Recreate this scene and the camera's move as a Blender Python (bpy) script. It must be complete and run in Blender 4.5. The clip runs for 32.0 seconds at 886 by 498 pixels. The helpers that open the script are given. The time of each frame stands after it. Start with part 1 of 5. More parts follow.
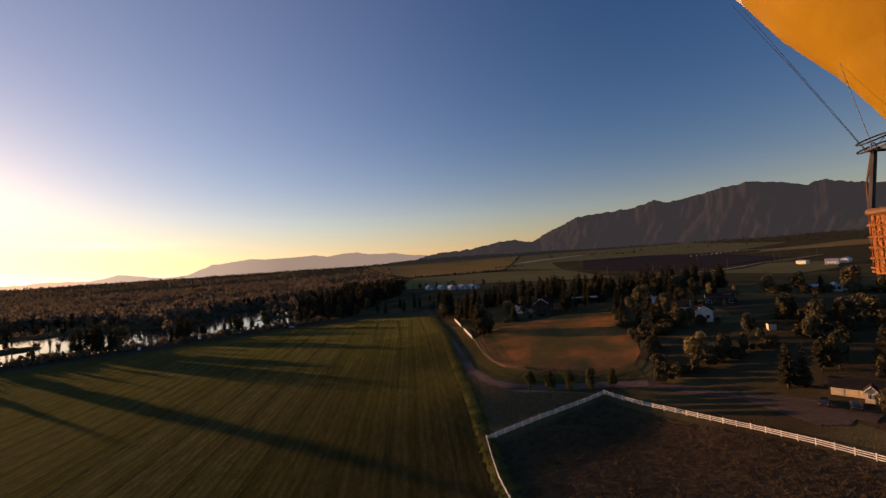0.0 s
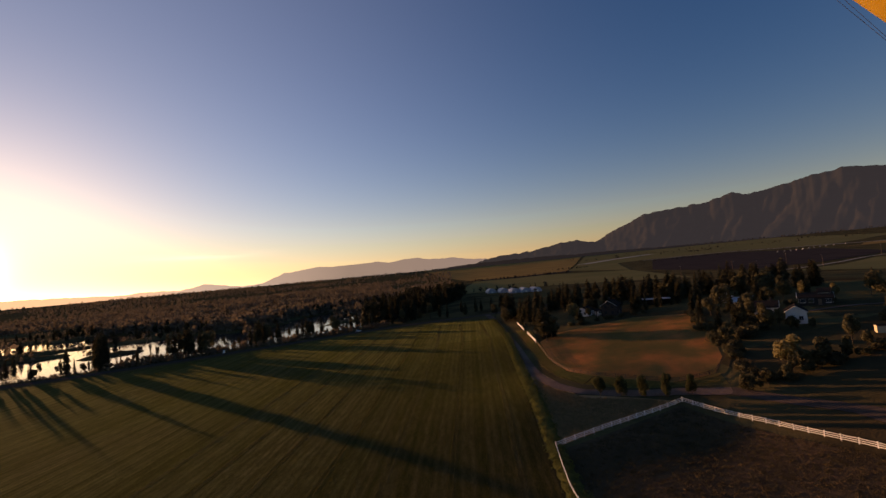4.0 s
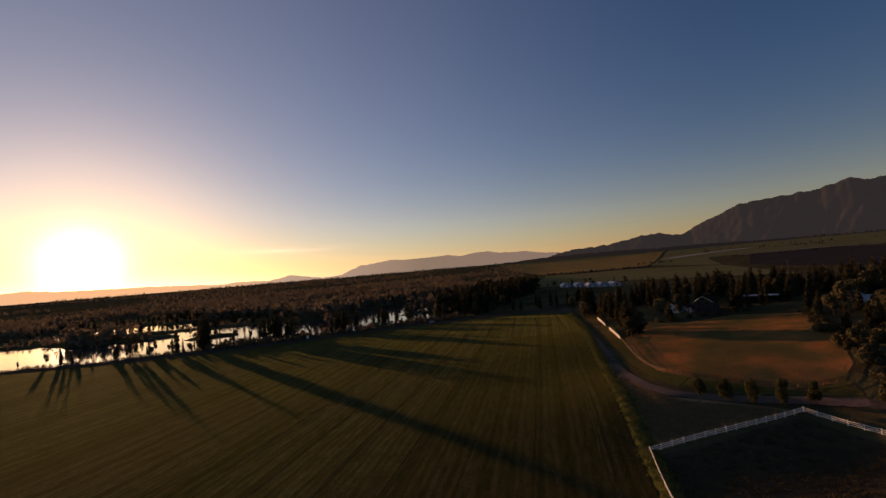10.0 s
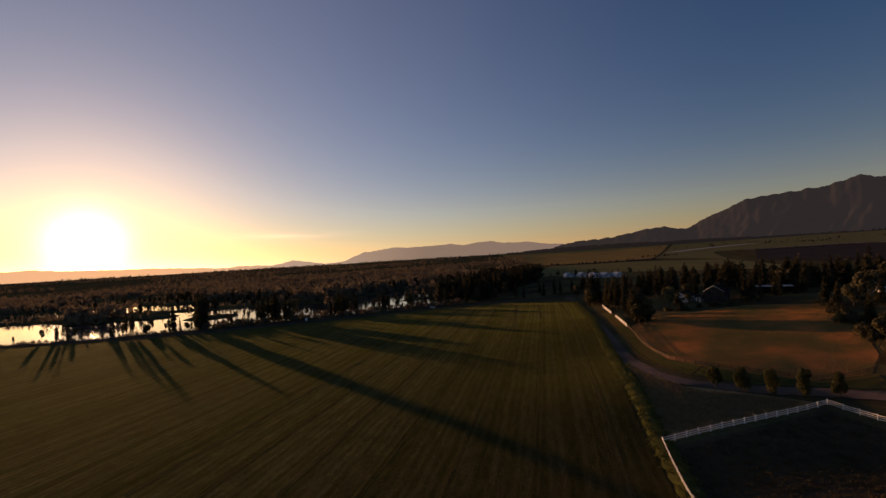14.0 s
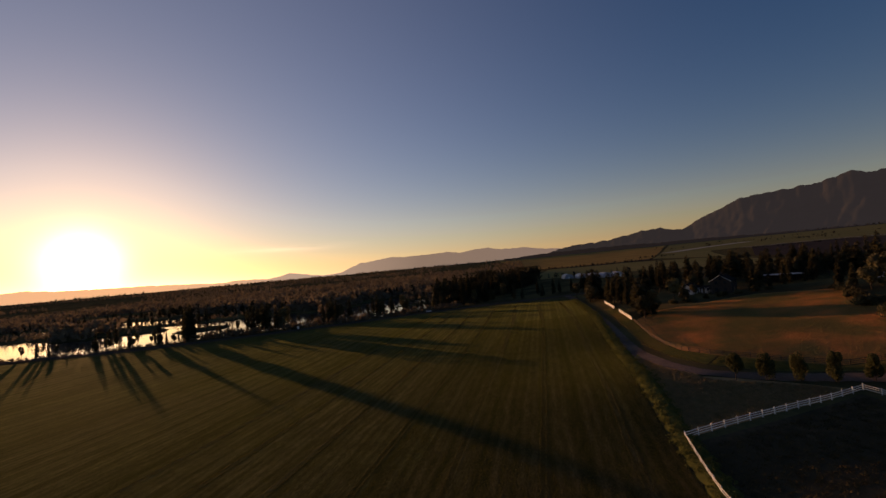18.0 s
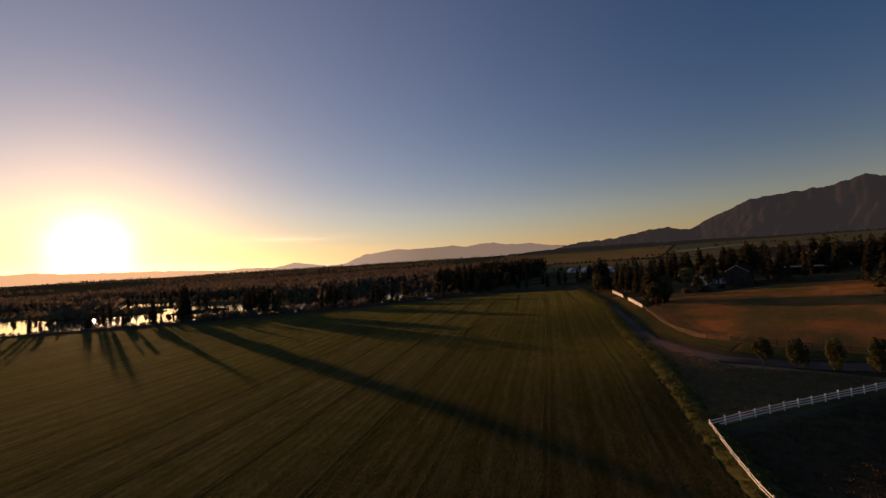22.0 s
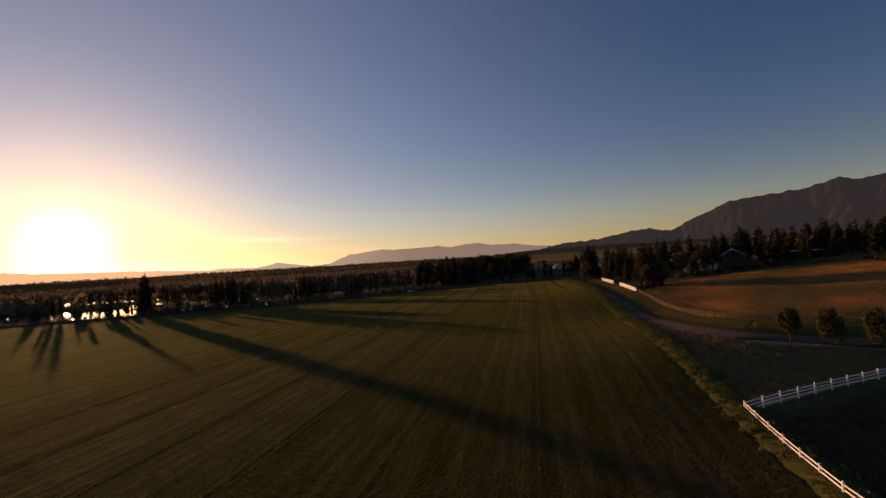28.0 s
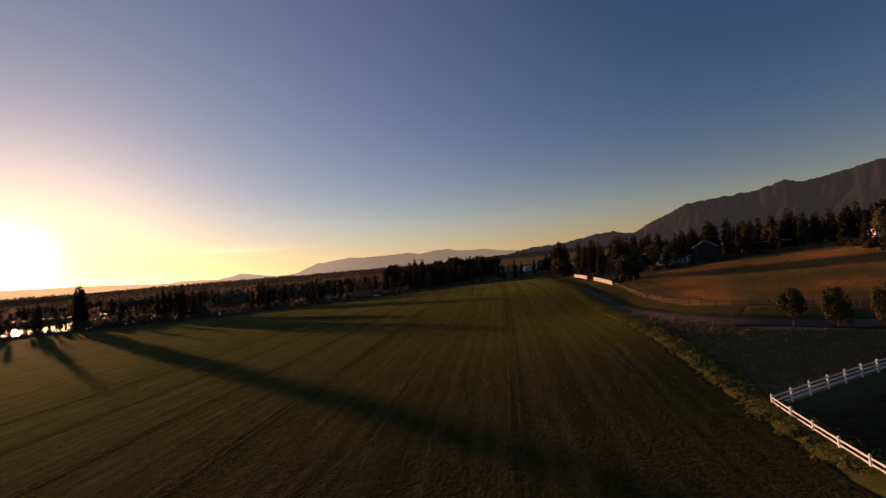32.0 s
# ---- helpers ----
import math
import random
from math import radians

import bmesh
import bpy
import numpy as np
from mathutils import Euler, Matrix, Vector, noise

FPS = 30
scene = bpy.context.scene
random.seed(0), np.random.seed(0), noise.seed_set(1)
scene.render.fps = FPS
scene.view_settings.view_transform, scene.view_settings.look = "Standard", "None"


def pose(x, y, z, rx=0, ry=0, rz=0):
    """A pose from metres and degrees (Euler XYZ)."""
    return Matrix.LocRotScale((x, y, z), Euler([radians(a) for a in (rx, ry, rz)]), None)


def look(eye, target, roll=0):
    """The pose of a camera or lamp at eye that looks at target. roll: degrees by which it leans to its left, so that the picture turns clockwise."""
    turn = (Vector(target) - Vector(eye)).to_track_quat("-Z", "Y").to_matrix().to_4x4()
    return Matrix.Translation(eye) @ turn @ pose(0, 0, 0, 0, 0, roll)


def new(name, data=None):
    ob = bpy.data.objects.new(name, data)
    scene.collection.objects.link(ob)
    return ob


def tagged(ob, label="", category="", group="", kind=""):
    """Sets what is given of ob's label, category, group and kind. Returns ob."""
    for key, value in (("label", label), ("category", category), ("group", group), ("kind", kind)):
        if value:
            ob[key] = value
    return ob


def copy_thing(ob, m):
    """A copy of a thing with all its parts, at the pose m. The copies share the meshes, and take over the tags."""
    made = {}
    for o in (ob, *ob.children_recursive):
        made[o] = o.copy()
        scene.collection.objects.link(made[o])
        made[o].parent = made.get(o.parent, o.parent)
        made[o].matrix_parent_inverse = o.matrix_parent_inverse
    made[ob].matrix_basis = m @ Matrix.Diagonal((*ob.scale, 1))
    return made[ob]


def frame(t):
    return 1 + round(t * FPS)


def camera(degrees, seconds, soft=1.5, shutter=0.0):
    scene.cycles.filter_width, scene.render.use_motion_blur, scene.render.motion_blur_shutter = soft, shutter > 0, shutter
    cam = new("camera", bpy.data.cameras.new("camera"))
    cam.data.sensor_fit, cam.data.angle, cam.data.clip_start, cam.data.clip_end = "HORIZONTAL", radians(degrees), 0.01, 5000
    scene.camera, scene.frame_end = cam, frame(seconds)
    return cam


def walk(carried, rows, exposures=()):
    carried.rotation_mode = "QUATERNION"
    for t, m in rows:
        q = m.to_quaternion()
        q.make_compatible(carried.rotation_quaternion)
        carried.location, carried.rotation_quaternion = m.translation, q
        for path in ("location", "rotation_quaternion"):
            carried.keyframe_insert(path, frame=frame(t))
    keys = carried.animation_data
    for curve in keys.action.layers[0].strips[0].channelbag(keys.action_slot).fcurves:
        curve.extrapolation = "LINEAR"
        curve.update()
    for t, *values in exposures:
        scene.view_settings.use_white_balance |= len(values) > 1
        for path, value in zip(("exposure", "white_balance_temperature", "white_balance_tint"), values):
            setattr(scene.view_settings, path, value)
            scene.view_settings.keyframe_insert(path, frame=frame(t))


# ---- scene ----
# ---- camera and its way ----
cam = camera(92.3, 32.0, 1.45)
ROWS = [
    (0, -5.38, -85.64, 35.95, 0.50, 1.85, 4.14),
    (0.5, -5.44, -85.70, 35.95, 1.17, 1.74, 4.76),
    (1, -5.50, -85.76, 35.96, 1.96, 2.29, 4.45),
    (1.5, -5.56, -85.82, 35.98, 2.89, 2.52, 4.91),
    (2, -5.63, -85.88, 35.99, 3.88, 2.43, 5.84),
    (2.5, -5.69, -85.95, 36.00, 4.97, 3.15, 5.35),
    (3, -5.75, -86.03, 36.01, 6.28, 3.06, 6.14),
    (3.5, -5.80, -86.11, 36.01, 7.39, 3.12, 5.90),
    (5.5, -5.99, -86.32, 36.08, 11.96, 2.13, 4.88),
    (6, -6.12, -86.28, 36.08, 12.96, 1.81, 4.23),
    (6.5, -6.32, -86.15, 36.07, 13.86, 1.63, 3.06),
    (7, -6.57, -85.95, 36.03, 14.73, 1.48, 2.98),
    (7.5, -6.85, -85.69, 35.95, 15.46, 1.84, 3.46),
    (8, -7.15, -85.36, 35.84, 16.17, 1.79, 4.04),
    (8.5, -7.45, -84.98, 35.68, 16.72, 2.15, 4.52),
    (9, -7.75, -84.54, 35.49, 17.17, 2.50, 5.28),
    (9.5, -8.03, -84.04, 35.26, 17.66, 2.48, 5.12),
    (10, -8.30, -83.50, 34.99, 18.00, 3.03, 4.95),
    (10.5, -8.55, -82.91, 34.70, 18.30, 2.78, 5.32),
    (11, -8.79, -82.27, 34.39, 18.51, 2.51, 5.09),
    (11.5, -9.02, -81.59, 34.06, 18.67, 2.47, 5.36),
    (12, -9.24, -80.85, 33.71, 18.74, 2.10, 4.59),
    (12.5, -9.45, -80.07, 33.34, 18.68, 1.99, 4.05),
    (13, -9.65, -79.24, 32.95, 18.52, 1.94, 3.81),
    (13.5, -9.86, -78.37, 32.52, 18.52, 1.58, 3.56),
    (14, -10.05, -77.46, 32.06, 18.38, 1.58, 3.61),
    (14.5, -10.24, -76.52, 31.58, 18.26, 1.66, 3.40),
    (16.5, -10.96, -72.49, 29.36, 17.98, 2.53, 4.69),
    (17, -11.14, -71.45, 28.77, 17.95, 2.45, 5.72),
    (17.5, -11.32, -70.40, 28.17, 17.97, 2.64, 5.47),
    (18, -11.50, -69.36, 27.58, 18.04, 2.71, 5.40),
    (18.5, -11.68, -68.32, 26.98, 18.09, 2.52, 5.28),
    (19, -11.84, -67.29, 26.39, 18.15, 2.42, 4.92),
    (19.5, -12.00, -66.26, 25.80, 18.29, 2.23, 4.72),
    (20, -12.17, -65.25, 25.22, 18.47, 2.07, 4.23),
    (20.5, -12.34, -64.24, 24.63, 18.57, 1.97, 3.89),
    (21, -12.53, -63.23, 24.02, 18.62, 1.93, 3.46),
    (21.5, -12.75, -62.23, 23.40, 18.63, 1.79, 3.78),
    (22, -12.99, -61.22, 22.77, 18.68, 1.95, 3.81),
    (22.5, -13.23, -60.21, 22.13, 18.67, 1.96, 4.31),
    (23, -13.47, -59.20, 21.49, 18.62, 2.20, 4.59),
    (23.5, -13.70, -58.17, 20.86, 18.63, 2.45, 4.79),
    (24, -13.91, -57.14, 20.24, 18.56, 2.53, 5.32),
    (24.5, -14.10, -56.09, 19.64, 18.47, 2.64, 5.47),
    (25, -14.28, -55.01, 19.07, 18.41, 2.51, 5.40),
    (25.5, -14.43, -53.91, 18.53, 18.24, 2.53, 5.10),
    (27.5, -14.88, -49.24, 16.69, 17.06, 2.05, 4.35),
    (28, -15.04, -48.03, 16.28, 16.72, 1.95, 3.73),
    (28.5, -15.22, -46.81, 15.89, 16.18, 1.95, 3.74),
    (29, -15.42, -45.58, 15.52, 15.67, 1.88, 4.07),
    (29.5, -15.64, -44.36, 15.16, 15.10, 2.13, 4.19),
    (30, -15.86, -43.15, 14.80, 14.63, 2.09, 4.74),
    (30.5, -16.08, -41.95, 14.45, 14.18, 2.18, 4.86),
    (31, -16.30, -40.77, 14.09, 13.72, 2.30, 5.23),
    (31.5, -16.52, -39.61, 13.72, 13.20, 2.26, 5.60),
    (32, -16.73, -38.47, 13.34, 12.68, 2.55, 5.11),
]
walk(cam, [(t, pose(x, y, z, 90 + pitch, roll, yaw)) for t, x, y, z, yaw, pitch, roll in ROWS],
     exposures=((0.0, 0.48, 7600, 41), (6.0, 0.18, 8050, 41), (13.0, -0.10, 8200, 42), (24.0, -0.06, 8200, 42), (32.0, 0.07, 8150, 42)))

# ---- sky and sun ----
SUN_AZ, SUN_EL = 58.2, 4.0          # degrees to the left of +y, degrees above the plain
SUN_DIR = Vector((-math.sin(radians(SUN_AZ)) * math.cos(radians(SUN_EL)),
                  math.cos(radians(SUN_AZ)) * math.cos(radians(SUN_EL)), math.sin(radians(SUN_EL))))
world = bpy.data.worlds.new("evening_sky")
scene.world = world
world.use_nodes = True
wn, wl = world.node_tree.nodes, world.node_tree.links
wn.clear()
sky = wn.new("ShaderNodeTexSky")
sky.sky_type = "NISHITA"
sky.sun_disc = False
sky.sun_elevation, sky.sun_rotation = radians(SUN_EL), radians(-SUN_AZ)
sky.altitude, sky.air_density, sky.dust_density, sky.ozone_density = 900, 1.0, 0.6, 2.0
bg = wn.new("ShaderNodeBackground")
bg.inputs["Strength"].default_value = 0.128
hue = wn.new("ShaderNodeHueSaturation")
hue.inputs["Hue"].default_value = 0.512
wl.new(sky.outputs[0], hue.inputs["Color"])
# the sun's own aureole in the dusty evening air
tex = wn.new("ShaderNodeTexCoord")
dot = wn.new("ShaderNodeVectorMath")
dot.operation = "DOT_PRODUCT"
dot.inputs[1].default_value = SUN_DIR
wl.new(tex.outputs["Generated"], dot.inputs[0])


def aureole(power, strength, colour):
    clampn = wn.new("ShaderNodeMath")
    clampn.operation = "MAXIMUM"
    clampn.inputs[1].default_value = 0.0
    wl.new(dot.outputs["Value"], clampn.inputs[0])
    pw = wn.new("ShaderNodeMath")
    pw.operation = "POWER"
    pw.inputs[1].default_value = power
    wl.new(clampn.outputs[0], pw.inputs[0])
    mul = wn.new("ShaderNodeMath")
    mul.operation = "MULTIPLY"
    mul.inputs[1].default_value = strength
    wl.new(pw.outputs[0], mul.inputs[0])
    b = wn.new("ShaderNodeBackground")
    b.inputs["Color"].default_value = (*colour, 1)
    wl.new(mul.outputs[0], b.inputs["Strength"])
    return b


def add_shader(a, b):
    n = wn.new("ShaderNodeAddShader")
    wl.new(a.outputs[0], n.inputs[0])
    wl.new(b.outputs[0], n.inputs[1])
    return n


total = add_shader(bg, aureole(900.0, 3.0, (1.0, 0.90, 0.62)))
total = add_shader(total, aureole(45.0, 0.095, (0.88, 0.88, 0.74)))
total = add_shader(total, aureole(7.0, 0.028, (0.30, 1.0, 0.78)))
total = add_shader(total, aureole(2.2, 0.116, (0.88, 0.94, 0.88)))
# dusty pink air low over the plain
sep = wn.new("ShaderNodeSeparateXYZ")
wl.new(tex.outputs["Generated"], sep.inputs[0])
low = wn.new("ShaderNodeMath")
low.operation = "SUBTRACT"
low.inputs[0].default_value = 1.0
above = wn.new("ShaderNodeMath")
above.operation = "MAXIMUM"
above.inputs[1].default_value = 0.0
wl.new(sep.outputs["Z"], above.inputs[0])
wl.new(above.outputs[0], low.inputs[1])
lowp = wn.new("ShaderNodeMath")
lowp.operation = "POWER"
lowp.inputs[1].default_value = 17.0
wl.new(low.outputs[0], lowp.inputs[0])
# the band of dust low down washes the sky's own colour out
wash = wn.new("ShaderNodeMapRange")
wash.inputs["To Min"].default_value, wash.inputs["To Max"].default_value = 1.34, 0.66
wl.new(lowp.outputs[0], wash.inputs["Value"])
wl.new(wash.outputs["Result"], hue.inputs["Saturation"])
tint = wn.new("ShaderNodeMix")
tint.data_type, tint.blend_type = "RGBA", "MULTIPLY"
tint.inputs["B"].default_value = (1.0, 0.90, 0.86, 1)
wl.new(lowp.outputs[0], tint.inputs["Factor"])
wl.new(hue.outputs[0], tint.inputs["A"])
wl.new(tint.outputs["Result"], bg.inputs["Color"])
lows = wn.new("ShaderNodeMath")
lows.operation = "MULTIPLY"
lows.inputs[1].default_value = 0.05
wl.new(lowp.outputs[0], lows.inputs[0])
dust = wn.new("ShaderNodeBackground")
dust.inputs["Color"].default_value = (1.0, 0.57, 0.43, 1)
wl.new(lows.outputs[0], dust.inputs["Strength"])
total = add_shader(total, dust)
# one thin lit streak of cloud to the right of the sun
CLOUD_AZ, CLOUD_EL = 38.3, 1.6
side = Vector((math.cos(radians(CLOUD_AZ)), math.sin(radians(CLOUD_AZ)), 0.055)).normalized()
rise_ = Vector((0.05 * math.sin(radians(CLOUD_AZ)), -0.05 * math.cos(radians(CLOUD_AZ)), 1.0)).normalized()


def math_node(op, a, b=None, c=None):
    n = wn.new("ShaderNodeMath")
    n.operation = op
    for i, v in enumerate((a, b, c)):
        if v is None:
            continue
        if isinstance(v, (int, float)):
            n.inputs[i].default_value = v
        else:
            wl.new(v, n.inputs[i])
    return n.outputs[0]


def along(axis_, shift, width):
    d = wn.new("ShaderNodeVectorMath")
    d.operation = "DOT_PRODUCT"
    d.inputs[1].default_value = axis_
    wl.new(tex.outputs["Generated"], d.inputs[0])
    q = math_node("DIVIDE", math_node("SUBTRACT", d.outputs["Value"], shift), width)
    return math_node("MULTIPLY", q, q)


wisp = wn.new("ShaderNodeTexNoise")
wisp.inputs["Scale"].default_value, wisp.inputs["Detail"].default_value = 9.0, 5.0
stretch = wn.new("ShaderNodeMapping")
stretch.inputs["Scale"].default_value = (1.0, 1.0, 14.0)
wl.new(tex.outputs["Generated"], stretch.inputs["Vector"])
wl.new(stretch.outputs[0], wisp.inputs["Vector"])
core = math_node("POWER", 2.718, math_node("MULTIPLY", math_node("ADD", along(side, 0.0, 0.10), along(rise_, math.sin(radians(CLOUD_EL)), 0.0075)), -1.0))
body_ = math_node("MULTIPLY", core, math_node("MULTIPLY", math_node("MAXIMUM", math_node("SUBTRACT", wisp.outputs["Fac"], 0.3), 0.0), 0.75))
cl = wn.new("ShaderNodeBackground")
cl.inputs["Color"].default_value = (1.0, 0.70, 0.45, 1)
wl.new(body_, cl.inputs["Strength"])
total = add_shader(total, cl)
wout = wn.new("ShaderNodeOutputWorld")
wl.new(total.outputs[0], wout.inputs["Surface"])

sun_data = bpy.data.lights.new("sun", "SUN")
sun_data.energy, sun_data.angle, sun_data.color = 4.6, radians(0.75), (1.0, 0.63, 0.30)
sun = new("sun", sun_data)
sun.matrix_world = look((0, 0, 60), Vector((0, 0, 60)) - SUN_DIR)

# ---- materials ----
MATS = {}


def mat(name, colour, colour2=None, scale=4.0, rough=0.85, bump=0.0, bump_scale=None, scale2=None, colour3=None,
        random=0.0, metal=0.0, spec=0.3, detail=6.0, trans=0.0):
    """Two-scale noise between two or three colours, with relief and a shift of value from object to object."""
    if name in MATS:
        return MATS[name]
    m = bpy.data.materials.new(name)
    m.use_nodes = True
    n, l = m.node_tree.nodes, m.node_tree.links
    b = n["Principled BSDF"]
    b.inputs["Roughness"].default_value, b.inputs["Metallic"].default_value = rough, metal
    b.inputs["Specular IOR Level"].default_value = spec
    if rough >= 0.9:
        b.inputs["IOR"].default_value = 1.0
    co = n.new("ShaderNodeTexCoord")
    ns = n.new("ShaderNodeTexNoise")
    ns.inputs["Scale"].default_value, ns.inputs["Detail"].default_value = scale, detail
    l.new(co.outputs["Object"], ns.inputs["Vector"])
    ramp = n.new("ShaderNodeValToRGB")
    ramp.color_ramp.elements[0].position, ramp.color_ramp.elements[1].position = 0.35, 0.65
    ramp.color_ramp.elements[0].color = (*colour, 1)
    ramp.color_ramp.elements[1].color = (*(colour2 or [c * 0.75 for c in colour]), 1)
    l.new(ns.outputs["Fac"], ramp.inputs["Fac"])
    out = ramp.outputs["Color"]
    if colour3:
        n2 = n.new("ShaderNodeTexNoise")
        n2.inputs["Scale"].default_value, n2.inputs["Detail"].default_value = scale2 or scale / 9, 5
        l.new(co.outputs["Object"], n2.inputs["Vector"])
        r2 = n.new("ShaderNodeValToRGB")
        r2.color_ramp.elements[0].position, r2.color_ramp.elements[1].position = 0.42, 0.66
        l.new(n2.outputs["Fac"], r2.inputs["Fac"])
        mx = n.new("ShaderNodeMix")
        mx.data_type = "RGBA"
        l.new(r2.outputs["Color"], mx.inputs["Factor"])
        l.new(out, mx.inputs["A"])
        mx.inputs["B"].default_value = (*colour3, 1)
        out = mx.outputs["Result"]
    if random:
        oi = n.new("ShaderNodeObjectInfo")
        mr = n.new("ShaderNodeMapRange")
        mr.inputs["To Min"].default_value, mr.inputs["To Max"].default_value = 1 - random, 1 + random
        l.new(oi.outputs["Random"], mr.inputs["Value"])
        hs = n.new("ShaderNodeHueSaturation")
        l.new(mr.outputs["Result"], hs.inputs["Value"])
        l.new(out, hs.inputs["Color"])
        out = hs.outputs["Color"]
    l.new(out, b.inputs["Base Color"])
    if bump:
        nb = n.new("ShaderNodeTexNoise")
        nb.inputs["Scale"].default_value, nb.inputs["Detail"].default_value = bump_scale or scale * 2, 5
        l.new(co.outputs["Object"], nb.inputs["Vector"])
        bp = n.new("ShaderNodeBump")
        bp.inputs["Strength"].default_value, bp.inputs["Distance"].default_value = bump, 0.3
        l.new(nb.outputs["Fac"], bp.inputs["Height"])
        l.new(bp.outputs["Normal"], b.inputs["Normal"])
    if trans:
        tr = n.new("ShaderNodeBsdfTranslucent")
        l.new(out, tr.inputs["Color"])
        ms = n.new("ShaderNodeMixShader")
        ms.inputs[0].default_value = trans
        l.new(b.outputs[0], ms.inputs[1])
        l.new(tr.outputs[0], ms.inputs[2])
        l.new(ms.outputs[0], n["Material Output"].inputs["Surface"])
    MATS[name] = m
    return m


def rows_material(name, angle, colour, colour2, colour3, pitch, track):
    """A drilled crop: seed rows and wheel tracks along one direction, patchy growth."""
    m = mat(name, colour, colour2, 0.25, 0.95, 0.4, 3.2, 0.02, colour3, spec=0.02)
    n, l = m.node_tree.nodes, m.node_tree.links
    b = n["Principled BSDF"]
    b.inputs["IOR"].default_value = 1.06
    b.inputs["Sheen Weight"].default_value, b.inputs["Sheen Roughness"].default_value = 0.09, 0.5
    b.inputs["Sheen Tint"].default_value = (0.52, 0.62, 0.12, 1)
    base = b.inputs["Base Color"].links[0].from_socket
    co = n.new("ShaderNodeTexCoord")
    mp = n.new("ShaderNodeMapping")
    mp.inputs["Rotation"].default_value = (0, 0, radians(angle))
    l.new(co.outputs["Object"], mp.inputs["Vector"])
    col = base
    for scale, dark, lo, hi, dist in ((1 / pitch, 0.70, 0.2, 0.8, 2.0), (1 / 4.9, 0.72, 0.1, 0.7, 2.0), (1 / track, 0.58, 0.0, 0.06, 1.0), (1 / 43.0, 0.72, 0.0, 0.25, 1.2)):
        wv = n.new("ShaderNodeTexWave")
        wv.wave_type, wv.bands_direction = "BANDS", "X"
        wv.inputs["Scale"].default_value = scale * 0.314
        wv.inputs["Distortion"].default_value, wv.inputs["Detail"].default_value = dist, 3.0
        wv.inputs["Detail Scale"].default_value = 0.6
        l.new(mp.outputs[0], wv.inputs["Vector"])
        mr = n.new("ShaderNodeMapRange")
        mr.inputs["From Min"].default_value, mr.inputs["From Max"].default_value = lo, hi
        mr.inputs["To Min"].default_value, mr.inputs["To Max"].default_value = dark, 1.0
        l.new(wv.outputs["Fac"], mr.inputs["Value"])
        mx = n.new("ShaderNodeMix")
        mx.data_type, mx.blend_type = "RGBA", "MULTIPLY"
        mx.inputs["Factor"].default_value = 1.0
        l.new(col, mx.inputs["A"])
        l.new(mr.outputs["Result"], mx.inputs["B"])
        col = mx.outputs["Result"]
    # uneven growth drawn out along the rows, as colour and as relief
    for sc, dark, light in (((1.1, 0.22, 1.0), 0.62, 1.22), ((3.6, 1.3, 1.0), 0.66, 1.28)):
        st = n.new("ShaderNodeMapping")
        st.inputs["Scale"].default_value = sc
        l.new(mp.outputs[0], st.inputs["Vector"])
        ng = n.new("ShaderNodeTexNoise")
        ng.inputs["Scale"].default_value, ng.inputs["Detail"].default_value = 1.0, 4.0
        l.new(st.outputs[0], ng.inputs["Vector"])
        mr = n.new("ShaderNodeMapRange")
        mr.inputs["From Min"].default_value, mr.inputs["From Max"].default_value = 0.33, 0.67
        mr.inputs["To Min"].default_value, mr.inputs["To Max"].default_value = dark, light
        l.new(ng.outputs["Fac"], mr.inputs["Value"])
        mx = n.new("ShaderNodeMix")
        mx.data_type, mx.blend_type = "RGBA", "MULTIPLY"
        mx.inputs["Factor"].default_value = 1.0
        l.new(col, mx.inputs["A"])
        l.new(mr.outputs["Result"], mx.inputs["B"])
        col = mx.outputs["Result"]
        bp = n.new("ShaderNodeBump")
        bp.inputs["Strength"].default_value, bp.inputs["Distance"].default_value = 0.35, 0.12
        l.new(ng.outputs["Fac"], bp.inputs["Height"])
        l.new(b.inputs["Normal"].links[0].from_socket, bp.inputs["Normal"])
        l.new(bp.outputs["Normal"], b.inputs["Normal"])
    l.new(col, b.inputs["Base Color"])
    return m


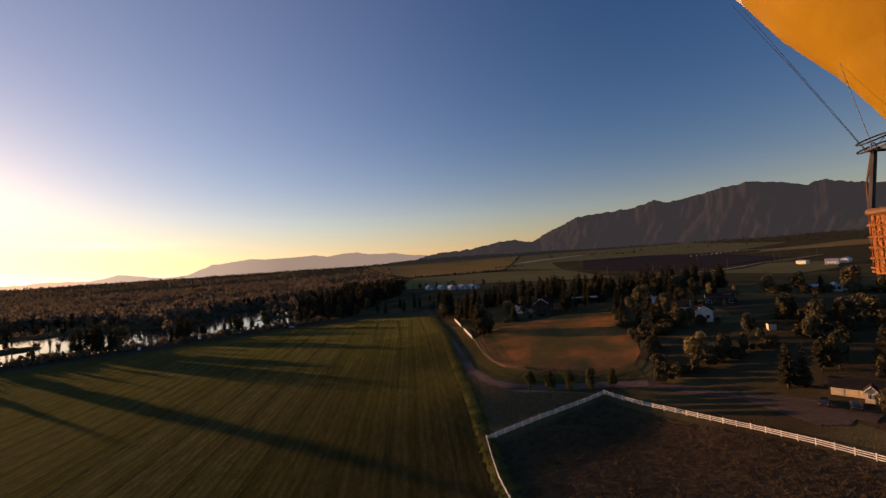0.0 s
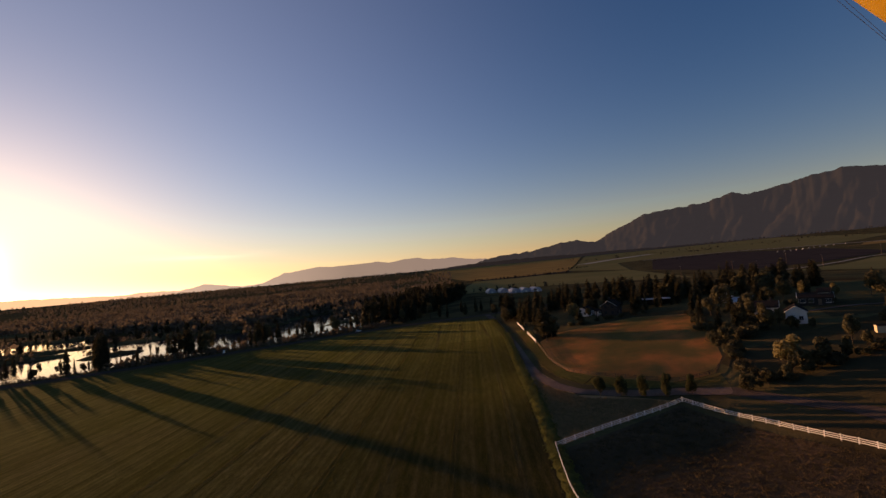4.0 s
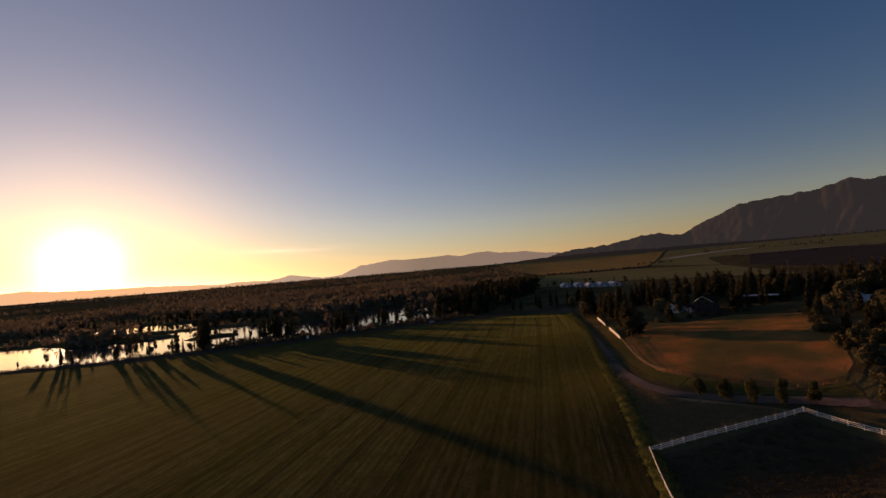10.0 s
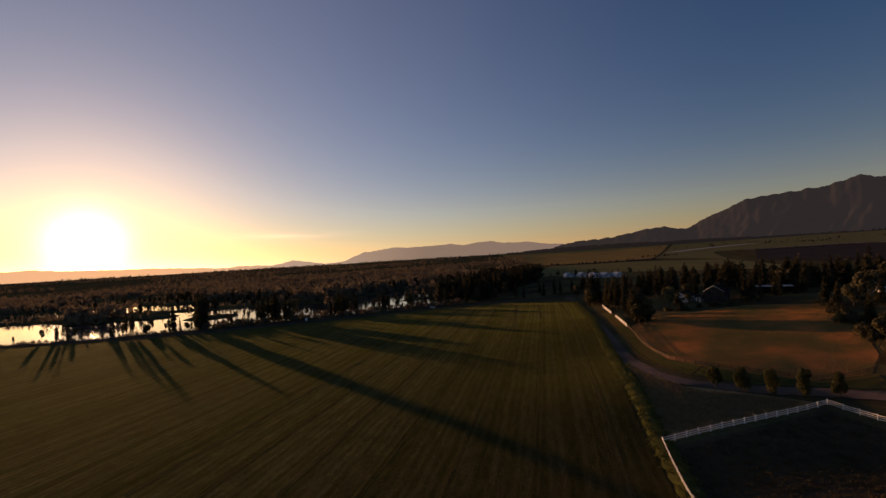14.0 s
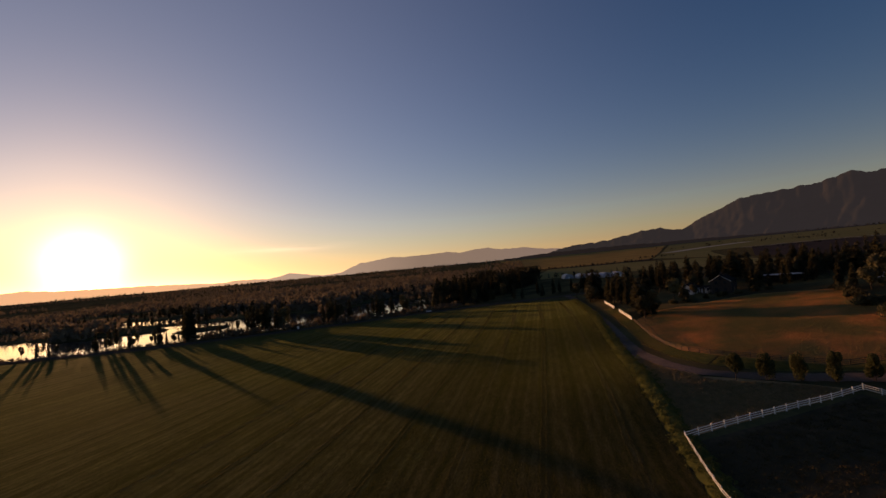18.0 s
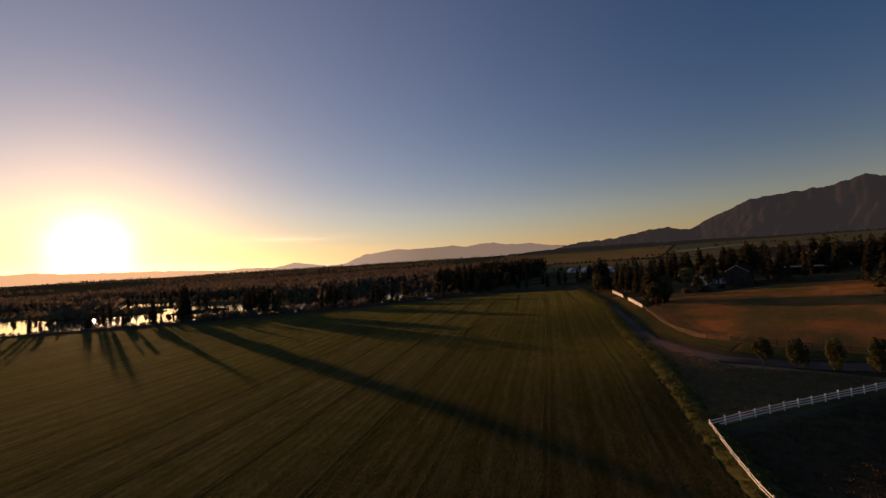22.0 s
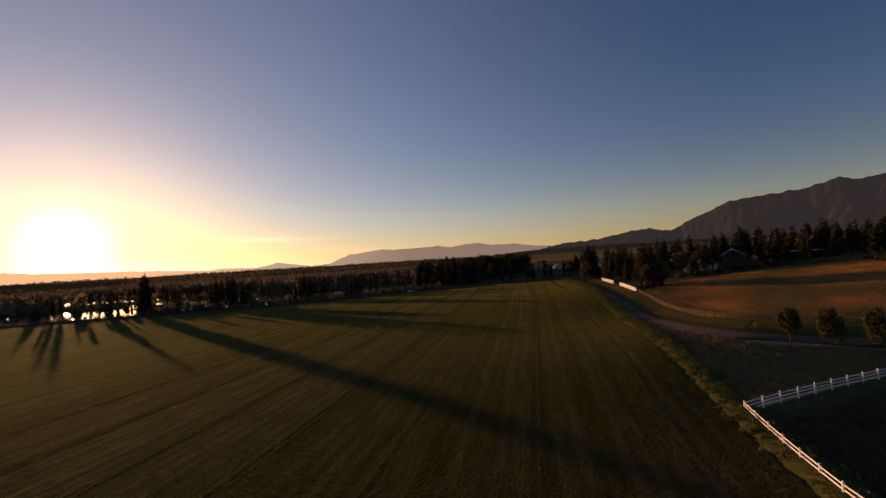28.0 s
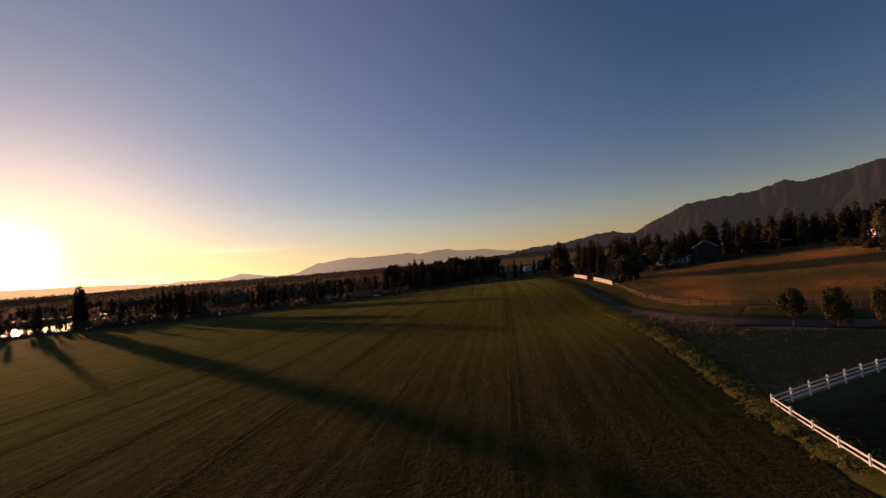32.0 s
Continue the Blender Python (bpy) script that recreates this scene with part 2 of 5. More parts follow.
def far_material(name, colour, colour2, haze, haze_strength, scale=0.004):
    """Distant hills: forest and rock; kilometres of hazy air painted on as sunward-brightening emission."""
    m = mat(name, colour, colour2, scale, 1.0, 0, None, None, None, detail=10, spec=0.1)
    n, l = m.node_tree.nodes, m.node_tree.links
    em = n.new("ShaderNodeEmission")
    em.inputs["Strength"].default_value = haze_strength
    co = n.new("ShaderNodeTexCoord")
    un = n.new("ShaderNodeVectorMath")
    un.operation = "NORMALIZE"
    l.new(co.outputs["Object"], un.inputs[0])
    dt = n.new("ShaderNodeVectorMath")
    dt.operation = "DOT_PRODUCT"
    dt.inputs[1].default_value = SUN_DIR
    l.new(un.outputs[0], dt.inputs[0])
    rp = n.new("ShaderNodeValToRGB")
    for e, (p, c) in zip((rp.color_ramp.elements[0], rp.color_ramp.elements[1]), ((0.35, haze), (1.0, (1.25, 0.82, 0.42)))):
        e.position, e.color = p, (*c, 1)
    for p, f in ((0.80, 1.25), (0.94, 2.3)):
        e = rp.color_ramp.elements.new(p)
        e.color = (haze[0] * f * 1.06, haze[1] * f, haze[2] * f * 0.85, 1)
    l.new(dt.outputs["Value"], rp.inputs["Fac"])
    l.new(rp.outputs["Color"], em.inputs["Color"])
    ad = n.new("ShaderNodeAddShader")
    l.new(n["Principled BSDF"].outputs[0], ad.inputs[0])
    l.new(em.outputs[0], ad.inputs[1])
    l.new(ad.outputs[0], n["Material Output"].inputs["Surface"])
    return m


GROUND = mat("rough_grass", (0.095, 0.084, 0.036), (0.125, 0.098, 0.044), 0.6, 0.95, 0.6, 2.5, 0.03, (0.055, 0.042, 0.022), spec=0.04)
WEEDY = mat("weedy_ground", (0.33, 0.205, 0.100), (0.42, 0.265, 0.130), 0.7, 0.95, 0.5, 2.0, 0.08, (0.25, 0.175, 0.080), spec=0.05)
# dark grass, toned down further: the slope's shade is put into the colour
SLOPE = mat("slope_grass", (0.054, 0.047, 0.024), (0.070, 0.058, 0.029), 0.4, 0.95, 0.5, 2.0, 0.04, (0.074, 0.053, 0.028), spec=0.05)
CROP = rows_material("green_crop", -5, (0.074, 0.059, 0.027), (0.092, 0.075, 0.031), (0.080, 0.058, 0.032), 1.7, 14.0)
CROPDARK = rows_material("thin_crop", -5, (0.045, 0.032, 0.017), (0.058, 0.043, 0.021), (0.047, 0.031, 0.019), 1.7, 14.0)
BLADE = mat("crop_blades", (0.102, 0.083, 0.032), (0.070, 0.058, 0.023), 0.5, 0.9, trans=0.45, spec=0.1)
BLADETALL = mat("tall_crop_blades", (0.108, 0.088, 0.036), (0.084, 0.069, 0.028), 0.5, 0.9, trans=0.45, spec=0.1)
BANKWEED = mat("bank_weeds", (0.135, 0.138, 0.041), (0.092, 0.095, 0.031), 0.6, 0.95, trans=0.3, spec=0.05)
YOUNG = mat("young_leaves", (0.078, 0.076, 0.028), (0.050, 0.052, 0.020), 0.8, 0.8, trans=0.35, spec=0.1)
MEADOW = mat("dry_meadow", (0.56, 0.225, 0.074), (0.22, 0.160, 0.056), 0.13, 0.95, 0.6, 1.2, 0.05, (0.17, 0.135, 0.048), spec=0.05, trans=0.15, detail=10)
VERGE = mat("verge_grass", (0.17, 0.155, 0.046), (0.120, 0.115, 0.036), 0.8, 0.95, 0.6, 3.0, 0.05, (0.20, 0.145, 0.05), spec=0.05, trans=0.35)
CLUMP = mat("rough_clumps", (0.31, 0.205, 0.108), (0.23, 0.165, 0.082), 0.9, 0.95, spec=0.05, trans=0.3)
PADDOCK = mat("paddock_soil", (0.086, 0.057, 0.034), (0.118, 0.076, 0.043), 0.9, 0.95, 0.5, 2.0, 0.06, (0.062, 0.047, 0.028), spec=0.05)
PWEED = mat("paddock_weeds", (0.128, 0.088, 0.043), (0.072, 0.055, 0.027), 0.35, 0.95, trans=0.3, spec=0.05)
ASPHALT = mat("asphalt", (0.098, 0.074, 0.058), (0.072, 0.055, 0.044), 0.8, 0.95, 0.3, 9.0, spec=0.03)
GRAVEL = mat("gravel", (0.150, 0.106, 0.086), (0.185, 0.132, 0.105), 1.5, 0.95, 0.4, 12.0, 0.1, (0.11, 0.078, 0.062), spec=0.1)
# brown dirt of yard and drive, darkened in colour for the trees' shade
YARD = mat("shade_toned_dirt", (0.078, 0.059, 0.050), (0.094, 0.071, 0.060), 0.8, 0.95, 0.4, 8.0, 0.1, (0.060, 0.049, 0.037), spec=0.1)
WATER = mat("still_water", (0.02, 0.025, 0.03), (0.015, 0.02, 0.025), 0.02, 0.07, 0.06, 0.7, spec=0.6)
PLOUGH = mat("ploughed_soil", (0.068, 0.053, 0.045), (0.050, 0.040, 0.036), 0.02, 0.95, 0.4, 0.6, spec=0.1)
STUBBLE = mat("ripe_grain", (0.38, 0.230, 0.072), (0.29, 0.180, 0.062), 0.006, 0.95, spec=0.1)
FARGREEN = mat("far_green_field", (0.165, 0.152, 0.060), (0.215, 0.178, 0.072), 0.008, 0.95, spec=0.1)
PALE = mat("pale_stubble", (0.45, 0.40, 0.32), (0.38, 0.34, 0.26), 0.01, 0.9, spec=0.1)
VINYL = mat("white_vinyl", (0.78, 0.76, 0.72), (0.70, 0.68, 0.63), 2.0, 0.45, 0.03, 20, 0.4, (0.66, 0.64, 0.58), random=0.05)
CEDAR = mat("cedar_rail", (0.115, 0.064, 0.034), (0.085, 0.048, 0.027), 3.0, 0.8, 0.3, 14, random=0.15)
NEEDLE = mat("conifer_needles", (0.068, 0.060, 0.030), (0.044, 0.041, 0.022), 0.6, 0.8, random=0.3, trans=0.22, spec=0.1)
LEAF = mat("broad_leaves", (0.090, 0.078, 0.037), (0.064, 0.057, 0.029), 0.8, 0.7, random=0.3, trans=0.25, spec=0.1)
LEAFPALE = mat("pale_leaves", (0.20, 0.16, 0.055), (0.14, 0.115, 0.045), 0.8, 0.7, random=0.15, trans=0.25)
BARK = mat("bark", (0.09, 0.065, 0.045), (0.05, 0.038, 0.028), 3.0, 0.85, 0.2, 9, spec=0.1)
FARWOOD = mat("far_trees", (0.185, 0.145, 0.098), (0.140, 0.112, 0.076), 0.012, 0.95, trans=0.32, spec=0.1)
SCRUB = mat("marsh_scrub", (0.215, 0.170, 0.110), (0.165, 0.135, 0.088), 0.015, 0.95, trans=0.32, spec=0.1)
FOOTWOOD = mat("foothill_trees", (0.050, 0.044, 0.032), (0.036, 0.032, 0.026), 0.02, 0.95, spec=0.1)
SIDING = mat("white_siding", (0.72, 0.70, 0.66), (0.64, 0.62, 0.58), 0.8, 0.6, random=0.06)
CREAM = mat("cream_siding", (0.66, 0.55, 0.36), (0.58, 0.48, 0.31), 0.8, 0.6)
GREYSIDE = mat("grey_siding", (0.052, 0.038, 0.031), (0.040, 0.030, 0.026), 0.8, 0.85)
BROWNSIDE = mat("brown_siding", (0.22, 0.14, 0.09), (0.17, 0.11, 0.07), 0.8, 0.75)
SHINGLE = mat("roof_shingles", (0.040, 0.032, 0.028), (0.028, 0.023, 0.021), 1.4, 0.9, 0.5, 6)
TINROOF = mat("pale_metal_roof", (0.50, 0.50, 0.50), (0.40, 0.40, 0.42), 0.4, 0.45, metal=0.3)
TRIM = mat("white_trim", (0.78, 0.76, 0.70), (0.70, 0.68, 0.62), 2.0, 0.5)
GLASS = mat("window_glass", (0.03, 0.035, 0.045), (0.02, 0.025, 0.03), 0.5, 0.08, spec=0.8)
POLY = mat("greenhouse_film", (0.36, 0.37, 0.40), (0.31, 0.32, 0.35), 0.5, 0.4)
PAINTDARK = mat("dark_car_paint", (0.02, 0.022, 0.03), (0.025, 0.027, 0.035), 1.0, 0.2, spec=0.6)
PAINTWHITE = mat("white_car_paint", (0.75, 0.75, 0.75), (0.70, 0.70, 0.70), 1.0, 0.25, spec=0.6)
BALEWRAP = mat("bale_wrap", (0.34, 0.33, 0.31), (0.27, 0.26, 0.25), 0.6, 0.5)
RUBBER = mat("rubber", (0.02, 0.02, 0.02), (0.015, 0.015, 0.015), 5, 0.8)
STEEL = mat("steel", (0.35, 0.35, 0.36), (0.28, 0.28, 0.29), 3, 0.35, metal=0.9)
BLACKSTEEL = mat("blackened_steel", (0.05, 0.045, 0.045), (0.03, 0.03, 0.03), 3, 0.5, metal=0.4)
LAMPGLASS = mat("lamp_glass", (0.75, 0.74, 0.70), (0.70, 0.69, 0.65), 3, 0.1)
NYLON = mat("yellow_nylon", (0.40, 0.225, 0.006), (0.35, 0.19, 0.005), 0.5, 0.6, 0.12, 1.6, trans=0.2)
NYLONWHITE = mat("white_nylon", (0.80, 0.76, 0.70), (0.74, 0.70, 0.64), 0.5, 0.55, 0.15, 2.0, trans=0.35)
WICKER = mat("wicker", (0.50, 0.19, 0.045), (0.36, 0.12, 0.03), 6, 0.6, 0.8, 18)
LEATHER = mat("leather", (0.16, 0.075, 0.03), (0.12, 0.055, 0.02), 4, 0.55, 0.2, 20)
POLEWOOD = mat("pole_wood", (0.16, 0.11, 0.08), (0.11, 0.08, 0.06), 2, 0.9)

# ---- mesh helpers ----


def mesh_of(name, verts, faces, smooth=False):
    me = bpy.data.meshes.new(name)
    me.from_pydata([tuple(map(float, v)) for v in verts], [], [tuple(map(int, f)) for f in faces])
    if smooth:
        me.polygons.foreach_set("use_smooth", [True] * len(me.polygons))
    me.update()
    return me


def part(name, me, material, parent=None, label=""):
    """Links a mesh, or a bmesh, as one object under a thing or a part."""
    if isinstance(me, bmesh.types.BMesh):
        bm, me = me, bpy.data.meshes.new(name)
        bm.to_mesh(me)
        bm.free()
    if not me.materials:
        me.materials.append(material)
    ob = new(name, me)
    ob.parent = parent
    if label:
        tagged(ob, label)
    return ob


def thing(name, label, category, at=(0, 0, 0), turn=0.0, group="", kind=""):
    ob = new(name)
    ob.empty_display_size = 0.5
    ob.matrix_basis = pose(*at, 0, 0, turn)
    return tagged(ob, label, category, group, kind)


def box(bm, x0, x1, y0, y1, z0, z1, bevel=0.0):
    r = bmesh.ops.create_cube(bm, size=1.0, matrix=Matrix.Translation(((x0 + x1) / 2, (y0 + y1) / 2, (z0 + z1) / 2))
                              @ Matrix.Diagonal((x1 - x0, y1 - y0, z1 - z0, 1)))
    if bevel:
        edges = {e for v in r["verts"] for e in v.link_edges}
        bmesh.ops.bevel(bm, geom=list(edges), offset=bevel, segments=1, affect="EDGES")
    return bm


def boxm(*a, **k):
    return box(bmesh.new(), *a, **k)


def rod(p, q, r, sides=6, r2=None):
    """Verts and faces of a tapered rod from p to q."""
    p, q = Vector(p), Vector(q)
    w = (q - p).normalized()
    u = w.orthogonal().normalized()
    v = w.cross(u)
    vs, fs = [], []
    for c, rr in ((p, r), (q, r if r2 is None else r2)):
        for i in range(sides):
            a = 2 * math.pi * i / sides
            vs.append(c + (u * math.cos(a) + v * math.sin(a)) * rr)
    for i in range(sides):
        j = (i + 1) % sides
        fs.append((i, j, sides + j, sides + i))
    fs.append(tuple(range(sides - 1, -1, -1)))
    fs.append(tuple(range(sides, 2 * sides)))
    return vs, fs


def joined(pieces):
    vs, fs = [], []
    for v, f in pieces:
        o = len(vs)
        vs.extend(v)
        fs.extend(tuple(i + o for i in face) for face in f)
    return vs, fs


# ---- the lie of the land ----
SWELL = [(x, y, 75.0) for x in (-140, -60, 20, 100, 180) for y in (-60, 30, 120, 210, 300)] + [
    (x, y, 20.0) for x, y in ((0, 0), (31, 18), (13, 24), (50, -12), (45, 35), (5, 50), (22, 0))]
RISE = [0.35, -1.56, -0.7, -0.51, -1.82, 1.29, -0.6, 1.84, -0.52, 1.07, -1.77, -1.29, 0.97, 1.11, 3.93, -0.04, 5.97, 4.15, -0.12, -0.38, 1.07, 2.96, 3.63, 3.92, 4.67, -1.21, -4.55, 3.74, -0.71, -0.44, -2.18, -0.95]
POOLS = [(-560, 120, 190, 62, -8), (-390, 128, 82, 46, 20), (-500, 275, 130, 55, 20), (-340, 222, 85, 44, 35),
         (-265, 235, 62, 34, 40), (-205, 300, 66, 36, 60), (-205, 400, 80, 30, 75), (-180, 485, 40, 16, 80)]
ISLANDS = [(-420, 190, 60, 14, 10), (-300, 190, 20, 8, 40), (-190, 370, 18, 6, 60)]
WATER_Z = -2.0


def ellipse(x, y, e):
    cx, cy, rx, ry, a = e
    c, s = math.cos(radians(a)), math.sin(radians(a))
    u, v = (x - cx) * c + (y - cy) * s, -(x - cx) * s + (y - cy) * c
    w = 0.16 * np.sin(x * 0.055 + y * 0.031) + 0.12 * np.sin(y * 0.083 - x * 0.047 + 1.3) + 0.08 * np.sin(x * 0.19 + y * 0.23)
    return np.sqrt((u / rx) ** 2 + (v / ry) ** 2) + w


ROAD = [(-520, -60), (-420, 10), (-322, 68), (-250, 98), (-205, 132), (-160, 166), (-118, 196), (-75, 207), (-25, 205), (30, 222), (90, 262), (200, 330)]


def off_road(x, y):
    """Distance from the road's line, and whether the place lies on its water side."""
    best = np.full(np.shape(x), 1e9)
    west = np.zeros(np.shape(x), bool)
    for (x0, y0), (x1, y1) in zip([(-800, -220)] + ROAD[:8], ROAD[:9]):
        ux, uy = x1 - x0, y1 - y0
        t = np.clip(((x - x0) * ux + (y - y0) * uy) / (ux * ux + uy * uy), 0, 1)
        dx, dy = x - x0 - t * ux, y - y0 - t * uy
        dd = np.hypot(dx, dy)
        west = np.where(dd < best, ux * dy - uy * dx > 0, west)
        best = np.minimum(best, dd)
    return best, west


def height(x, y):
    x, y = np.asarray(x, float), np.asarray(y, float)
    z = np.zeros(np.broadcast(x, y).shape)
    for (a, b, r), h in zip(SWELL, RISE):
        z = z + h * np.exp(-((x - a) ** 2 + (y - b) ** 2) / (2 * r * r))
    d = np.full(z.shape, 9.0)
    for e in POOLS:
        d = np.minimum(d, ellipse(x, y, e))
    away, west = off_road(x, y)
    w = 0.5 + 0.12 * np.sin(x * 0.11 + y * 0.05) + 0.1 * np.sin(x * 0.05 - y * 0.13)
    broad = np.clip((-x - 215) / 70, 0, 1)
    d = np.minimum(d, np.where(west, np.abs(away - 60 - 8 * broad) / (40 + 24 * broad) + w * 0.5 + np.clip((x + 150) / 40, 0, 9), 9.0))
    for e in ISLANDS:
        d = np.maximum(d, 2.0 - ellipse(x, y, e))
    k = np.clip((1.22 - d) / 0.4, 0, 1)
    k = k * k * (3 - 2 * k)
    f = np.clip((np.hypot(x, y) - 1300) / 3000, 0, 1)
    return z * (1 - k) + k * -3.4 + 62 * f * f * (3 - 2 * f)


def H(x, y):
    return float(height(x, y))


def axis(lo, hi, step, far, grow=1.16):
    a = list(np.arange(lo, hi + 0.1, step))
    s = step
    while a[-1] < far:
        s *= grow
        a.append(min(a[-1] + s, far))
    s = step
    while a[0] > -far:
        s *= grow
        a.insert(0, max(a[0] - s, -far))
    return np.array(a)


def grid_mesh(name, X, Y, Z, smooth=True):
    n, m = X.shape
    vs = np.stack([X.ravel(), Y.ravel(), Z.ravel()], 1)
    i, j = np.meshgrid(np.arange(n - 1), np.arange(m - 1), indexing="ij")
    a = (i * m + j).ravel()
    fs = np.stack([a, a + m, a + m + 1, a + 1], 1)
    me = bpy.data.meshes.new(name)
    me.from_pydata(vs.tolist(), [], fs.tolist())
    if smooth:
        me.polygons.foreach_set("use_smooth", [True] * len(me.polygons))
    me.update()
    return me


gx, gy = axis(-640, 240, 5.0, 4700), axis(-140, 560, 5.0, 4700)
GX, GY = np.meshgrid(gx, gy, indexing="ij")
ground = part("ground", grid_mesh("ground", GX, GY, height(GX, GY)), GROUND)
tagged(ground, "rough dark autumn grassland rolling away to the plain", "ground", kind="structure")


def resample(pts, n):
    p = np.array(pts, float)
    s = np.concatenate([[0], np.cumsum(np.hypot(*np.diff(p, axis=0).T))])
    u = np.linspace(0, s[-1], n)
    return np.stack([np.interp(u, s, p[:, 0]), np.interp(u, s, p[:, 1])], 1)


def soften(p, k=3):
    p = p.copy()
    for _ in range(k):
        p[1:-1] = 0.25 * p[:-2] + 0.5 * p[1:-1] + 0.25 * p[2:]
    return p


def patch(name, a, b, n, m, lift, material, label, category, kind="structure"):
    """A sheet of land between two lines, laid over the ground."""
    A, B = resample(a, n), resample(b, n)
    t = np.linspace(0, 1, m)[None, :]
    X = A[:, 0:1] * (1 - t) + B[:, 0:1] * t
    Y = A[:, 1:2] * (1 - t) + B[:, 1:2] * t
    ob = part(name, grid_mesh(name, X, Y, height(X, Y) + lift), material)
    return tagged(ob, label, category, kind=kind)


def ribbon(name, line, width, lift, material, label, category, n=120, k=12, rough=0.0, crown=0.06):
    p = soften(resample(line, n), k)
    d = np.gradient(p, axis=0)
    d /= np.linalg.norm(d, axis=1)[:, None]
    nrm = np.stack([-d[:, 1], d[:, 0]], 1)
    c = np.linspace(-0.5, 0.5, 9)[None, :] * width
    w = 1 + rough * np.sin(np.arange(n) * 1.7)[:, None] * np.abs(c) / width
    X, Y = p[:, 0:1] + nrm[:, 0:1] * c * w, p[:, 1:2] + nrm[:, 1:2] * c * w
    Z = height(X, Y) + lift + crown * (1 - (2 * c / width) ** 2)
    return tagged(part(name, grid_mesh(name, X, Y, Z), material), label, category, kind="structure")


EDGE = [(6, -150), (4, -60), (0, -25), (-2, 0), (-3, 15), (-6, 52), (-11, 110), (-20, 178)]
LANE = [(-22, 204), (-17, 176), (-9, 110), (-3, 66), (0, 45), (4, 33), (9, 27), (17, 25.5), (33, 26), (43, 23)]
DRIVE = [(42.5, 23.4), (46, 19), (54, 8), (61, -3), (66, -12)]
patch("crop_field", EDGE, [(-520, -150)] + [(x + 4, y - 9) for x, y in ROAD[1:8]] + [(-25, 186)], 220, 160, 0.06, CROP,
      "dark green crop field with drilled rows and wheel tracks", "field")
patch("crop_strip", EDGE[:-1], [(x - 36 + 6 * (y > 60), y) for x, y in EDGE[:-1]], 200, 30, 0.09, CROPDARK,
      "browner strip of thin young crop along the field's edge", "field")
ribbon("road", ROAD, 8.0, 0.16, ASPHALT, "grey asphalt country road between field and pond", "road", 220)
ribbon("lane", LANE, 3.7, 0.14, GRAVEL, "pale gravel farm lane curving past the meadow", "lane", 200, 6, 0.15)
ribbon("drive", DRIVE, 3.6, 0.13, YARD, "packed dirt drive to the garage, shade put into its dark colour", "drive", 60, 3, 0.15)
patch("gravel_yard", [(54, 7), (58, 4), (63, 0)], [(57, -10), (61, -12), (66, -9)], 20, 14, 0.12, YARD,
      "packed dirt yard before the cream garage, tree shade in its colour", "yard")
patch("dry_meadow", [(4, 88), (6, 62), (9, 48), (15, 40), (30, 31), (44, 33)], [(12, 100), (28, 105), (46, 110), (64, 98), (57, 64), (50, 42)],
      60, 40, 0.06, MEADOW, "rusty brown dry meadow on a gentle rise", "meadow")
patch("lane_verge", [(-5, 120), (0, 80), (3, 58), (6, 44), (11, 32.5)], [(2, 118), (4, 86), (6, 60), (9, 47), (15, 40)], 60, 8, 0.09, VERGE,
      "sunlit yellowing grass verge between lane and rail fence", "verge")
patch("dry_verge", [(11.5, 32.6), (19, 29), (34, 28.6), (44, 26.5)], [(15.5, 39.6), (24, 35), (34, 31), (45, 33)], 40, 8, 0.075, VERGE,
      "yellowing grass strip between lane and cedar fence", "verge")
patch("paddock", [(1, -1), (12, 6), (30, 19)], [(4, -60), (30, -60), (58, -30)], 40, 40, 0.05, PADDOCK,
      "dark weedy paddock inside the white fence", "paddock")
patch("rough_ground", [(0.4, 0.3), (-1.2, 14), (-2.6, 30), (-4.4, 62)], [(31, 20.9), (24, 22.8), (8, 25.0), (-1.5, 60)], 60, 40, 0.045, WEEDY,
      "rough brown weedy ground between field, lane and fence", "rough ground")
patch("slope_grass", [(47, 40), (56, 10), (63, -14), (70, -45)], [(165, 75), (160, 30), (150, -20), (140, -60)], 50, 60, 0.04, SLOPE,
      "dark grass on the slope below the houses, shade put into its colour", "grass slope")
ribbon("field_bank", [(x + 1.9, y) for x, y in EDGE[2:]], 3.4, 0.02, BANKWEED, "low grassy bank along the edge of the crop field", "bank", 220, 4, 0.3, 0.5)
patch("ploughed_field", [(275, 800), (285, 640), (310, 525), (420, 560), (610, 690)], [(545, 1640), (640, 1640), (795, 1630), (820, 1300), (830, 1180)], 60, 50, 0.5, PLOUGH,
      "dark ploughed field on the plain", "field")
patch("grain_field", [(-105, 1130), (30, 1160), (170, 1260)], [(-900, 4300), (0, 4500), (800, 4500)], 10, 12, 0.5, STUBBLE,
      "golden ripe grain field on the plain", "field")
patch("green_field", [(-85, 540), (60, 560), (215, 470)], [(-95, 1080), (60, 1130), (260, 900)], 10, 10, 0.4, FARGREEN,
      "green hay field on the plain", "field")
patch("hay_field", [(560, 1720), (880, 1700), (1000, 1420)], [(1250, 3300), (1700, 3000), (1500, 1800)], 10, 8, 0.6, FARGREEN,
      "light green hay field below the mountains", "field")
patch("hay_field", [(850, 1150), (920, 1180), (1010, 1300)], [(1400, 1120), (1500, 1300), (1500, 1500)], 8, 8, 0.6, STUBBLE,
      "pale straw field below the mountains", "field")
patch("hay_field", [(262, 905), (420, 1650), (560, 1720)], [(180, 1275), (830, 4480), (1700, 4300)], 20, 24, 0.6, FARGREEN,
      "green hay field stretching to the foothills", "field")
